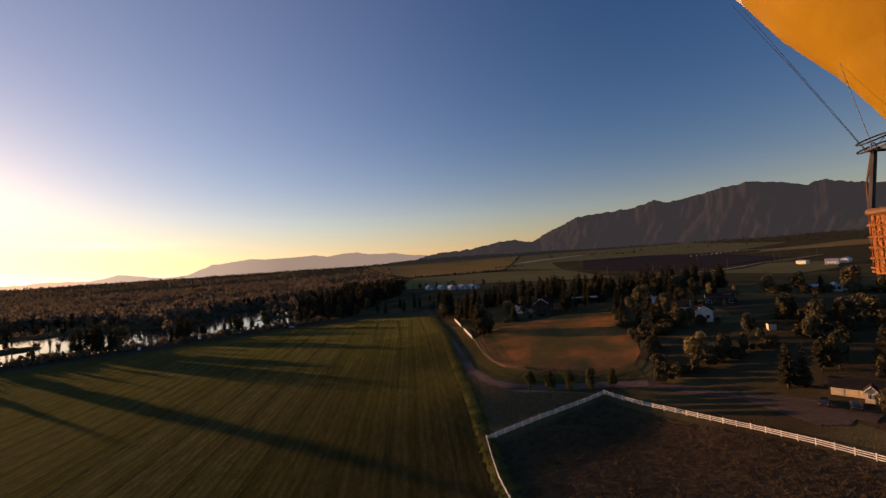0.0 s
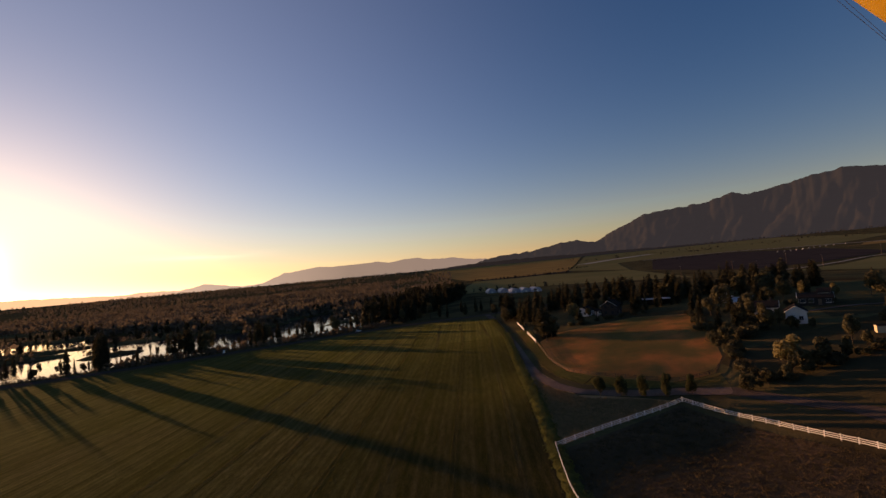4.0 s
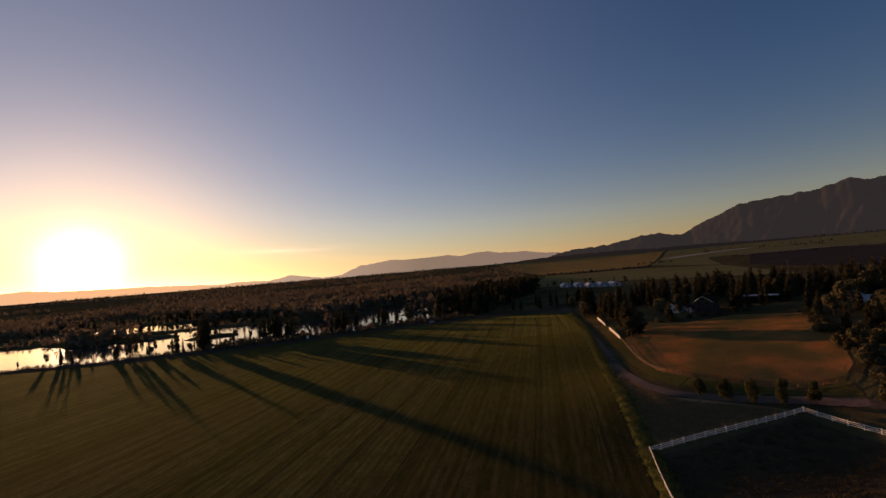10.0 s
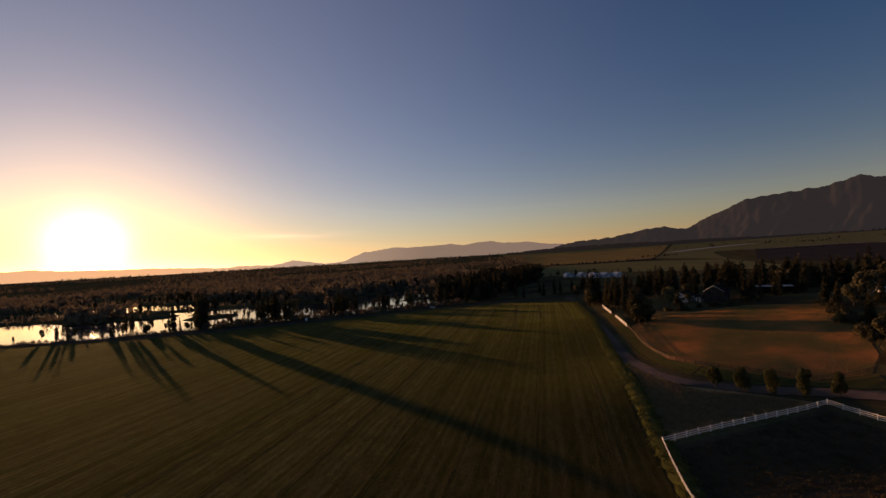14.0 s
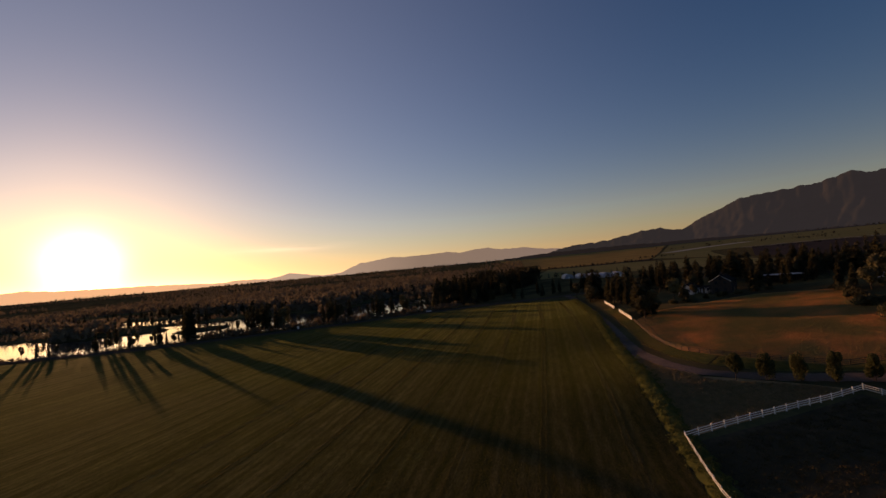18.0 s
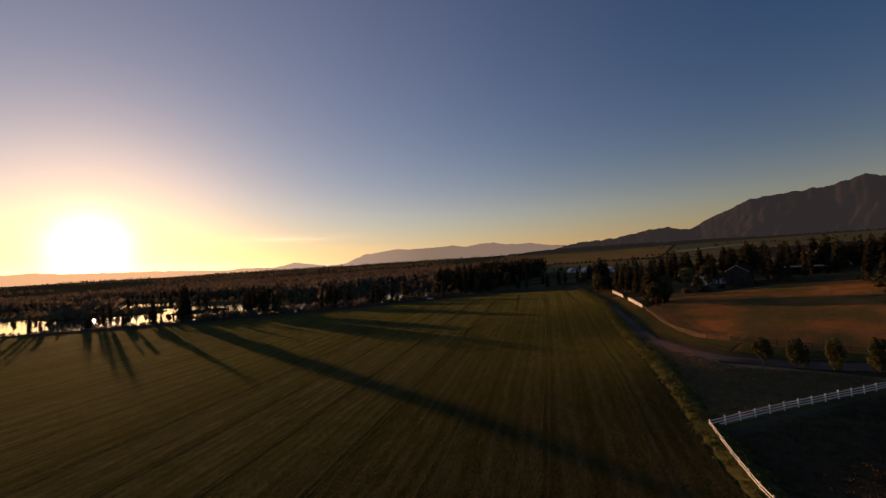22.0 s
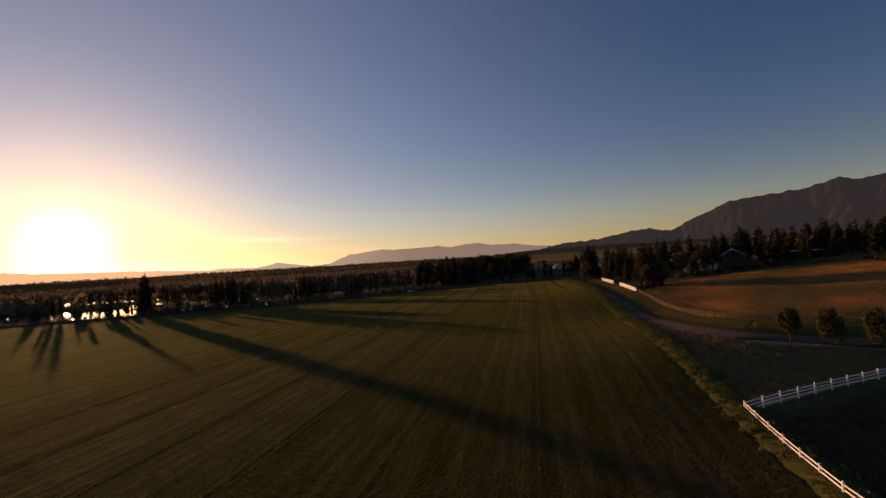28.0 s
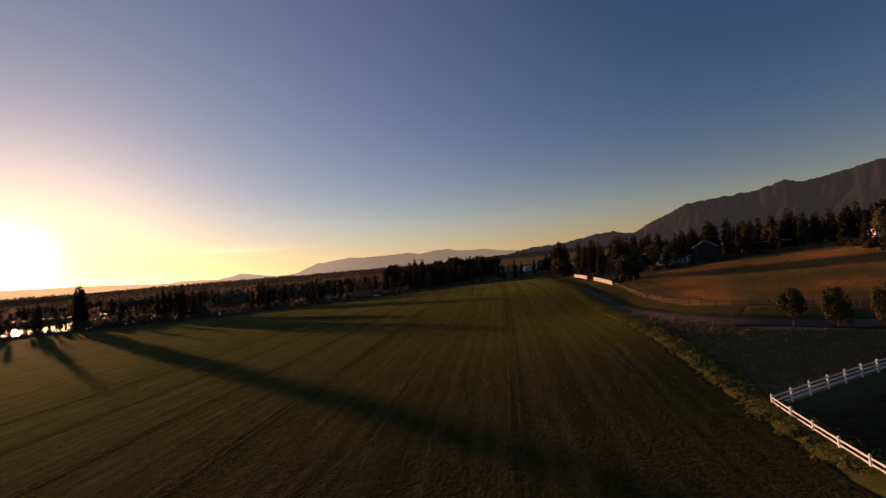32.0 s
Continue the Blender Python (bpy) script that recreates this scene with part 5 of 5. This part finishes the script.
def window(parent, x, y, z, w, h, out):
    """A framed window on the wall whose outward way is 'out' (+-1 along y, +-2 along x)."""
    f = part("window", boxm(-w / 2 - 0.05, w / 2 + 0.05, -0.03, 0.05, -h / 2 - 0.05, h / 2 + 0.05), TRIM, parent)
    f.matrix_basis = pose(x, y, z, 0, 0, {1: 0, -1: 180, 2: -90, -2: 90}[out])
    part("pane", boxm(-w / 2, -0.02, 0.052, 0.062, -h / 2, h / 2), GLASS, f)
    part("pane", boxm(0.02, w / 2, 0.052, 0.062, -h / 2, h / 2), GLASS, f)
    part("sill", boxm(-w / 2 - 0.14, w / 2 + 0.14, 0.05, 0.16, -h / 2 - 0.16, -h / 2 - 0.09), TRIM, f)


def house(name, label, at, turn, w, d, h, rise, siding, roof, win=3, storeys=1, chimney=True, door=True, category="house"):
    t = thing(name, label, category, (at[0], at[1], H(*at)), turn)
    part("wall", gable_walls(w, d, h, rise), siding, t)
    for s in (1, -1):
        part("roof", roof_slab(w, d, h, rise, s), roof, t)
    for s in (1, -1):
        part("bargeboard", mesh_of("bargeboard", *tube([(s * (w / 2 + 0.46), -d / 2 - 0.4, h - 0.4 * rise / (d / 2)), (s * (w / 2 + 0.46), 0, h + rise + 0.04), (s * (w / 2 + 0.46), d / 2 + 0.4, h - 0.4 * rise / (d / 2))], 0.09, 4)), TRIM, t)
    if chimney:
        part("chimney", boxm(w * 0.2, w * 0.2 + 0.7, d * 0.1, d * 0.1 + 0.7, h + rise * 0.3, h + rise + 0.9, 0.04), GREYSIDE, t)
    for k in range(storeys):
        z = 1.5 + 2.7 * k
        for i in range(win):
            x = (i + 0.5) / win * w - w / 2
            for s in (1, -1):
                if k == 0 and door and s == -1 and i == win // 2:
                    continue
                window(t, x, s * d / 2, z, 1.2, 1.25, s)
        for s in (1, -1):
            for yy in (-d * 0.22, d * 0.22):
                window(t, s * w / 2, yy, z, 1.0, 1.2, 2 * s)
    if rise > 1.8:
        for s in (1, -1):
            window(t, s * w / 2, 0, h + rise * 0.35, 0.8, 0.9, 2 * s)
    if door:
        x = (win // 2 + 0.5) / win * w - w / 2
        dr = part("door", boxm(x - 0.5, x + 0.5, -d / 2 - 0.06, -d / 2 + 0.02, -0.1, 2.05), BROWNSIDE, t)
        part("door_handle", mesh_of("door_handle", *rod((x + 0.38, -d / 2 - 0.07, 1.0), (x + 0.38, -d / 2 - 0.14, 1.0), 0.03)), STEEL, dr)
        part("step", boxm(x - 0.8, x + 0.8, -d / 2 - 0.9, -d / 2 - 0.01, -0.4, 0.02), GREYSIDE, t)
    return t


garage = house("garage_house", "cream low house with brown shingle roof and double garage", (72.2, -2.6), -45, 12.5, 8, 2.4, 2.1, CREAM, SHINGLE, 4, 1, False, False)
for x0 in (-6.0, -3.2):
    gd = part("garage_door", boxm(x0, x0 + 2.5, -4.07, -4.0, -0.3, 2.05), CREAM, garage, "cream panelled garage door")
    for k in range(4):
        part("door_panel", boxm(x0 + 0.08, x0 + 2.42, -4.1, -4.072, -0.25 + 0.56 * k, 0.26 + 0.56 * k), CREAM, gd)
en = part("entry_gable", gable_walls(3.0, 2.8, 2.5, 1.4), CREAM, garage, "gabled entry porch with white edges")
en.matrix_basis = pose(2.1, -6.0, 0, 0, 0, 90) @ Matrix.Diagonal((1, 1, 1.25, 1))
for s in (1, -1):
    part("entry_roof", roof_slab(3.0, 2.8, 2.5, 1.4, s, 0.3), SHINGLE, en)
part("entry_trim", mesh_of("entry_trim", *tube([(-1.82, 1.7, 2.2), (-1.82, 0, 4.02), (-1.82, -1.7, 2.2)], 0.1, 4)), TRIM, en)
for k in (-0.45, 0.45):
    window(en, -1.5, k, 1.4, 0.55, 1.2, -2)

for c in garage.children:
    if c.name.startswith("bargeboard"):
        c.data.materials[0] = SHINGLE
garage.matrix_basis = garage.matrix_basis @ Matrix.Diagonal((0.68, 0.76, 0.56, 1))
house("white_house", "white steep-gabled house among trees on the slope", (80.3, 60), 60, 6.0, 5.0, 3.5, 1.6, SIDING, SHINGLE, 2, 1, False)
house("white_cottage", "white gabled cottage half hidden by trees", (79, 73), -32, 6.5, 4.4, 3.4, 1.7, SIDING, SHINGLE, 2)
house("long_house", "long white house with a grey metal roof", (83, 96), -18, 7.5, 5, 2.4, 1.4, SIDING, TINROOF, 2, 1, False)
grey = house("grey_house", "grey low house with pale trim beside a yellow tree", (100, 82), -31, 9, 6, 2.7, 1.3, GREYSIDE, SHINGLE, 4, 1, False)
up = part("upper_gable", gable_walls(3.4, 3.4, 4.1, 1.3), SIDING, grey, "raised white gable lit by the sun")
up.matrix_basis = pose(2.6, 0.8, 0)
for s in (1, -1):
    part("upper_roof", roof_slab(3.4, 3.4, 4.1, 1.3, s, 0.25), SHINGLE, up)
shed = thing("small_shed", "small cream shed glowing in the low sun", "shed", (86.9, 38.9, H(86.9, 38.9)), -20)
part("wall", gable_walls(1.9, 1.9, 1.75, 0.2), CREAM, shed)
for s in (1, -1):
    part("roof", roof_slab(1.9, 1.9, 1.75, 0.2, s, 0.1, 0.08), SHINGLE, shed)
part("door", boxm(-0.4, 0.4, 0.95, 1.0, 0.0, 1.6), CREAM, shed)
farm = house("farmhouse", "dark two-storey farmhouse with white trim and porch among conifers", (41.5, 128), 62, 9, 7, 4.8, 2.2, GREYSIDE, SHINGLE, 3, 2)
for c in farm.children_recursive:
    if c.name.startswith(("window", "sill")):
        c.data.materials[0] = GREYSIDE
part("porch_roof", boxm(-4.2, 4.2, 3.55, 5.9, 2.45, 2.6), SHINGLE, farm, "lean-to porch roof")
for x in (-4.0, -1.3, 1.3, 4.0):
    part("porch_post", boxm(x - 0.07, x + 0.07, 5.65, 5.79, -0.5, 2.45), TRIM, farm)
house("farm_garage", "white farm garage beside the farmhouse", (31, 138), 55, 7, 6, 2.7, 1.7, SIDING, SHINGLE, 2, 1, False, category="garage")
house("ridge_cottage", "white cottage with dark roof at the meadow's top", (86, 117), 75, 8, 6, 2.7, 1.9, SIDING, SHINGLE, 3)
cp = thing("carport", "open pale-roofed carport between the conifers", "carport", (66, 140, H(66, 140)), -12)
part("carport_roof", boxm(-6.5, 6.5, -3, 3, 3.0, 3.25, 0.03), TINROOF, cp)
for x in (-6.2, -2, 2, 6.2):
    for y in (-2.8, 2.8):
        part("carport_post", boxm(x - 0.1, x + 0.1, y - 0.1, y + 0.1, -0.5, 3.0), GREYSIDE, cp)
part("back_wall", boxm(-6.1, 6.1, 2.65, 2.75, -0.3, 2.95), GREYSIDE, cp)
for x, y, h in ((57, 128, 9), (62.5, 130, 11), (65, 132, 10), (70, 131, 8.5), (73, 133, 10)):
    plant("pine", x, y, h, "conifers before the carport", which=3, wide=1.0)
house("garden_shed", "small white garden shed catching the sun", (36.5, 134), -58, 2.6, 2.2, 2.1, 0.8, SIDING, SHINGLE, 1, 1, False, True, "shed")
house("far_barn", "long low barn with a sunlit yellow wall", (460, 476), -85, 14, 6, 4.0, 1.4, CREAM, TINROOF, 5, 1, False, False, "barn")
house("riding_barn", "broad white gabled riding barn", (462, 436), -48, 12, 11, 4.0, 3.0, SIDING, TINROOF, 4, 1, False, False, "barn")
house("riding_barn", "long pale metal-roofed barn", (502, 462), 40, 28, 10, 4.0, 2.2, SIDING, TINROOF, 8, 1, False, False, "barn")
house("field_shed", "low grey shed beside a far road", (148, 95), -20, 5.5, 3.5, 1.9, 0.8, GREYSIDE, TINROOF, 2, 1, False, True, "shed")
house("field_shed", "small white gabled shed among trees", (153, 91), 60, 4.5, 3.6, 2.2, 1.3, SIDING, TINROOF, 2, 1, False, True, "shed")

# hoop greenhouses beyond the lane
hv, hf = [], []
for i in range(2):
    for k in range(15):
        a = math.pi * k / 14
        hv.append((5.9 * math.cos(a), (-11, 11)[i], 5.6 * math.sin(a) ** 0.8 if 0 < k < 14 else 0))
for k in range(14):
    hf.append((k, k + 1, 15 + k + 1, 15 + k))
hf += [tuple(range(14, -1, -1)), tuple(range(15, 30))]
first = None
for x, y in ((-31, 512), (-14, 498), (0, 474), (13, 466), (26, 458)):
    if first is None:
        first = thing("hoop_greenhouse", "pale plastic hoop greenhouse on the plain", "greenhouse", (x, y, H(x, y)), 12, "hoop greenhouses")
        part("cover", mesh_of("cover", hv, hf), POLY, first)
        for yy in (-11.1, -5.5, 0, 5.5, 11.1):
            part("hoop", mesh_of("hoop", *tube([(5.95 * math.cos(math.pi * k / 14), yy, 5.65 * math.sin(math.pi * k / 14) ** 0.8 if 0 < k < 14 else 0) for k in range(15)], 0.09, 4)), STEEL, first)
        part("end_door", boxm(-1.2, 1.2, -11.2, -11.02, 0, 2.4), TRIM, first)
    else:
        copy_thing(first, pose(x, y, H(x, y), 0, 0, 12))

# utility poles on the plain
first = None
for x, y in ((244, 387), (266, 481), (338, 440), (371, 558), (518, 600), (522, 594), (607, 624), (150, 330)):
    if first is None:
        first = thing("utility_pole", "tall weathered wooden utility pole with crossarm", "utility pole", (x, y, H(x, y)), 20, "utility poles")
        part("pole", mesh_of("pole", *rod((0, 0, -1), (0, 0, 15), 0.22, 8, 0.14)), POLEWOOD, first)
        ca = part("crossarm", boxm(-1.3, 1.3, -0.08, 0.08, 13.9, 14.1), POLEWOOD, first)
        for xx in (-1.2, -0.4, 0.4, 1.2):
            part("insulator", mesh_of("insulator", *rod((xx, 0, 14.1), (xx, 0, 14.32), 0.06)), LAMPGLASS, ca)
    else:
        copy_thing(first, pose(x, y, H(x, y), 0, 0, 20))

# wrapped bales in a row on the ploughed field
bale = mesh_of("bale_body", *joined([rod((0, -1.1, 1.5), (0, 1.1, 1.5), 1.5, 16), rod((0, 1.1, 1.5), (0, 1.3, 1.5), 1.5, 16, 1.25), rod((0, -1.1, 1.5), (0, -1.3, 1.5), 1.5, 16, 1.25)]), smooth=False)
first = None
for i, (x, y) in enumerate(((729, 1201), (748, 1204), (768, 1212), (792, 1228), (820, 1247), (848, 1266), (872, 1284), (900, 1303), (932, 1326), (966, 1346), (1000, 1350))):
    if first is None:
        first = thing("wrapped_bale", "white plastic-wrapped round bale on the dark field", "bale", (x, y, H(x, y) + 0.5), 30, "bales on the field")
        part("bale_body", bale, BALEWRAP, first)
    else:
        copy_thing(first, pose(x, y, H(x, y) + 0.5, 0, 0, 30 + 17 * i))

# ---- vehicles ----


def car(label, at, turn, paint):
    c = thing("car", label, "car", (at[0], at[1], H(*at) + 0.12), turn, "parked cars")
    c.matrix_basis = c.matrix_basis @ Matrix.Diagonal((0.86, 0.86, 0.86, 1))
    bm = bmesh.new()
    prof = [(-2.2, 0.35), (-2.25, 0.8), (-2.1, 0.98), (-1.0, 1.05), (1.05, 1.02), (2.05, 0.86), (2.25, 0.7), (2.2, 0.35)]
    L = [bm.verts.new((x, -0.88, z)) for x, z in prof]
    R = [bm.verts.new((x, 0.88, z)) for x, z in prof]
    bm.faces.new(L)
    bm.faces.new(list(reversed(R)))
    for i in range(len(prof)):
        j = (i + 1) % len(prof)
        bm.faces.new((L[j], L[i], R[i], R[j]))
    bmesh.ops.bevel(bm, geom=list(bm.edges), offset=0.05, segments=1, affect="EDGES")
    part("body", bm, paint, c)
    bm = bmesh.new()
    lo = [bm.verts.new(v) for v in ((-1.9, -0.8, 1.0), (1.1, -0.8, 1.0), (1.1, 0.8, 1.0), (-1.9, 0.8, 1.0))]
    hi = [bm.verts.new(v) for v in ((-1.5, -0.62, 1.5), (0.35, -0.62, 1.5), (0.35, 0.62, 1.5), (-1.5, 0.62, 1.5))]
    for i in range(4):
        j = (i + 1) % 4
        bm.faces.new((lo[i], lo[j], hi[j], hi[i]))
    bm.faces.new(hi)
    part("cabin_glass", bm, GLASS, c)
    part("roof_panel", boxm(-1.52, 0.37, -0.64, 0.64, 1.49, 1.55, 0.02), paint, c)
    for x in (-1.4, 1.4):
        for y in (-0.86, 0.86):
            w = part("wheel", mesh_of("wheel", *rod((x, y - 0.1, 0.33), (x, y + 0.1, 0.33), 0.33, 14)), RUBBER, c)
            part("rim", mesh_of("rim", *rod((x, y - 0.11, 0.33), (x, y + 0.11, 0.33), 0.19, 10)), STEEL, w)
    for y in (-0.62, 0.62):
        part("headlight", boxm(2.16, 2.26, y - 0.18, y + 0.18, 0.66, 0.8, 0.02), LAMPGLASS, c)
        part("tail_light", boxm(-2.3, -2.2, y - 0.15, y + 0.15, 0.75, 0.9, 0.02), BROWNSIDE, c)
    return c


car("dark saloon car parked before the garage", (63.6, -4.2), 45, PAINTDARK)
car("dark estate car parked beside the garage", (66.2, -7.6), 52, PAINTDARK)
car("white car standing on the country road", (-112, 200), 24, PAINTWHITE)
bx = thing("roadside_cabinet", "small white utility cabinet beside the road", "utility box", (-183, 156, H(-183, 156)), 40)
part("cabinet_body", boxm(-0.6, 0.6, -0.4, 0.4, -0.1, 1.6, 0.04), SIDING, bx)
part("cabinet_lid", boxm(-0.66, 0.66, -0.46, 0.46, 1.6, 1.7, 0.03), TINROOF, bx)
part("cabinet_door", boxm(-0.5, 0.5, -0.43, -0.402, 0.1, 1.5), TRIM, bx)

# ---- the balloon ----
BX, BY, BZ = 4.2, -78.1, 35.15
balloon = thing("hot_air_balloon", "yellow hot air balloon with wicker basket floating over the field", "balloon", (BX, BY, BZ), 0)
MOUTH = 2.7
PROFILE = [(0.95, 0), (1.2, 0.45), (1.75, 1.4), (2.55, 2.5), (3.18, 3.6), (4.12, 5.1), (5.4, 7.3), (7.0, 9.8), (8.5, 12.2), (8.4, 14.4), (7.6, 16.6), (6.0, 18.4), (3.8, 19.6), (1.6, 20.1)]
GORES = 12


def gore(k, lo, hi):
    vs, fs = [], []
    cols = 11
    rows_ = []
    for r, z in PROFILE[lo:hi]:
        rows_.append((r, z))
    fine = []
    for (r0, z0), (r1, z1) in zip(rows_, rows_[1:]):
        for s in np.linspace(0, 1, 8)[:-1]:
            fine.append((r0 + (r1 - r0) * s, z0 + (z1 - z0) * s))
    fine.append(rows_[-1])
    for i, (r, z) in enumerate(fine):
        for j in range(cols):
            u = j / (cols - 1)
            a = 2 * math.pi * (k + u) / GORES
            fold = max(0.0, noise.noise((k * 3.1 + u * 1.4, z * 0.45, 7.0)))
            rr = r * (1 + 0.006 * math.sin(math.pi * u)) + 0.04 * fold * math.sin(z * 15.0 + 4.0 * u) * math.sin(math.pi * u) + 0.03 * noise.noise((k * 3.1 + u * 2.0, z * 1.3, 0.4)) * math.sin(math.pi * u)
            vs.append((rr * math.cos(a), rr * math.sin(a), MOUTH + z))
    for i in range(len(fine) - 1):
        for j in range(cols - 1):
            b = i * cols + j
            fs.append((b, b + 1, b + cols + 1, b + cols))
    return mesh_of("gore", vs, fs, smooth=True)


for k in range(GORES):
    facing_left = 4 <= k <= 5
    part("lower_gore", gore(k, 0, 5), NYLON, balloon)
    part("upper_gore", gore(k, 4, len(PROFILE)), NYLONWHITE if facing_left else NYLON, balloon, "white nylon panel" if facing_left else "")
    a = 2 * math.pi * k / GORES
    part("seam_tape", mesh_of("seam_tape", *tube([(r * 0.992 * math.cos(a), r * 0.992 * math.sin(a), MOUTH + z) for r, z in PROFILE], 0.006, 4)), NYLON, balloon)
part("crown_ring", mesh_of("crown_ring", *rod((0, 0, MOUTH + 20.05), (0, 0, MOUTH + 20.15), 1.65, 24)), NYLON, balloon)
W2, D2 = 1.55, 0.75
bm = bmesh.new()
box(bm, -W2, W2, -D2, D2, 0.0, 1.15)
for f in [f for f in bm.faces if f.normal.z > 0.9]:
    bmesh.ops.delete(bm, geom=[f], context="FACES")
bmesh.ops.bevel(bm, geom=[e for e in bm.edges if abs(e.verts[0].co.z - e.verts[1].co.z) > 0.5], offset=0.22, segments=4, affect="EDGES")
bmesh.ops.solidify(bm, geom=list(bm.faces), thickness=0.06)
basket = part("basket", bm, WICKER, balloon, "orange-brown wicker basket")
for z in (0.12, 0.30, 0.5, 0.7, 0.92):
    o = 0.03
    c = [(-W2 - o + 0.2, -D2 - o), (W2 + o - 0.2, -D2 - o), (W2 + o, -D2 - o + 0.2), (W2 + o, D2 + o - 0.2), (W2 + o - 0.2, D2 + o), (-W2 - o + 0.2, D2 + o), (-W2 - o, D2 + o - 0.2), (-W2 - o, -D2 - o + 0.2)]
    part("wicker_band", mesh_of("wicker_band", *tube([(*q, z) for q in c], 0.016, 5, True)), WICKER, basket)
for i in range(22):
    x = -W2 + 0.2 + i * (2 * W2 - 0.4) / 21
    for y in (-D2 - 0.01, D2 + 0.01):
        part("wicker_stake", mesh_of("wicker_stake", *rod((x, y, 0.05), (x, y, 1.12), 0.010, 5)), WICKER, basket)
for i in range(12):
    y = -D2 + 0.2 + i * (2 * D2 - 0.4) / 11
    for x in (-W2 - 0.01, W2 + 0.01):
        part("wicker_stake", mesh_of("wicker_stake", *rod((x, y, 0.05), (x, y, 1.12), 0.010, 5)), WICKER, basket)
c = [(-W2 + 0.2, -D2), (W2 - 0.2, -D2), (W2, -D2 + 0.2), (W2, D2 - 0.2), (W2 - 0.2, D2), (-W2 + 0.2, D2), (-W2, D2 - 0.2), (-W2, -D2 + 0.2)]
part("padded_rim", mesh_of("padded_rim", *tube([(*q, 1.17) for q in c], 0.07, 8, True)), LEATHER, balloon, "dark leather padded rim")
part("basket_floor", boxm(-W2 + 0.07, W2 - 0.07, -D2 + 0.07, D2 - 0.07, 0.02, 0.06), LEATHER, balloon)
for x in (-W2 + 0.12, W2 - 0.12):
    for y in (-D2 + 0.12, D2 - 0.12):
        part("upright", mesh_of("upright", *rod((x, y, 1.1), (x * 0.92, y * 0.9, 2.35), 0.05, 8)), BLACKSTEEL, balloon, "dark sleeved upright")
        part("strap", mesh_of("strap", *tube([(x, y * 1.06, 1.12), (x * 0.98, y * 1.1, 1.7), (x * 0.94, y * 0.95, 2.3)], 0.018, 5)), LEATHER, balloon)
        part("karabiner", mesh_of("karabiner", *tube([(x * 0.92 + 0.05 * math.cos(k), y * 0.9, 2.42 + 0.07 * math.sin(k)) for k in np.linspace(0, 6.283, 9)[:-1]], 0.012, 5, True)), STEEL, balloon)
        part("cable", mesh_of("cable", *rod((x * 0.92, y * 0.9, 2.35), (math.copysign(1.62, x), math.copysign(0.75, y), MOUTH + 1.45), 0.006, 4)), BLACKSTEEL, balloon)
        part("cable", mesh_of("cable", *rod((x * 0.92, y * 0.9, 2.35), (math.copysign(0.9, x), math.copysign(0.62, y), MOUTH + 0.05), 0.006, 4)), BLACKSTEEL, balloon)
part("guide_rope", mesh_of("guide_rope", *tube([(-1.42, 0.62, 2.38), (-1.72, 1.62, 4.4), (-2.02, 2.62, 6.4)], 0.005, 4)), BLACKSTEEL, balloon)
fr = [(-1.42, -0.62), (1.42, -0.62), (1.42, 0.62), (-1.42, 0.62)]
part("burner_frame", mesh_of("burner_frame", *tube([(*q, 2.35) for q in fr], 0.03, 6, True)), BLACKSTEEL, balloon)
for x in (-0.35, 0.35):
    bn = part("burner", mesh_of("burner", *joined([rod((x, 0, 2.1), (x, 0, 2.2), 0.12, 12), rod((x, 0, 2.2), (x, 0, 2.55), 0.19, 12, 0.2)])), STEEL, balloon)
    part("coil", mesh_of("coil", *tube([(x + 0.22 * math.cos(k), 0.22 * math.sin(k), 2.2 + 0.025 * k) for k in np.arange(0, 12.6, 0.6)], 0.012, 4)), STEEL, bn)
part("guide_rope", mesh_of("guide_rope", *tube([(-1.42, 0.62, 2.35), (-1.90, 1.50, 4.4), (-2.40, 2.42, 6.4)], 0.005, 4)), BLACKSTEEL, balloon)
part("mouth_tape", mesh_of("mouth_tape", *tube([(0.955 * math.cos(a), 0.955 * math.sin(a), MOUTH) for a in np.linspace(0, 6.283, 37)[:-1]], 0.018, 5, True)), NYLONWHITE, balloon, "pale tape round the mouth")
for x, y in ((-1.42, -0.62), (1.42, -0.62), (-1.42, 0.62), (1.42, 0.62)):
    for tilt in (0.0, 0.16):
        part("frame_hoop", mesh_of("frame_hoop", *tube([(x * 0.93 + 0.24 * math.cos(a), y * 0.9 + 0.24 * math.sin(a), 2.40 + tilt + 0.10 * math.cos(a)) for a in np.linspace(0, 6.283, 15)[:-1]], 0.016, 5, True)), BLACKSTEEL, balloon)
part("fuel_hose", mesh_of("fuel_hose", *tube([(-1.38, -0.6, 2.3), (-1.45, -0.66, 1.7), (-1.35, -0.6, 1.2)], 0.025, 6)), BLACKSTEEL, balloon)
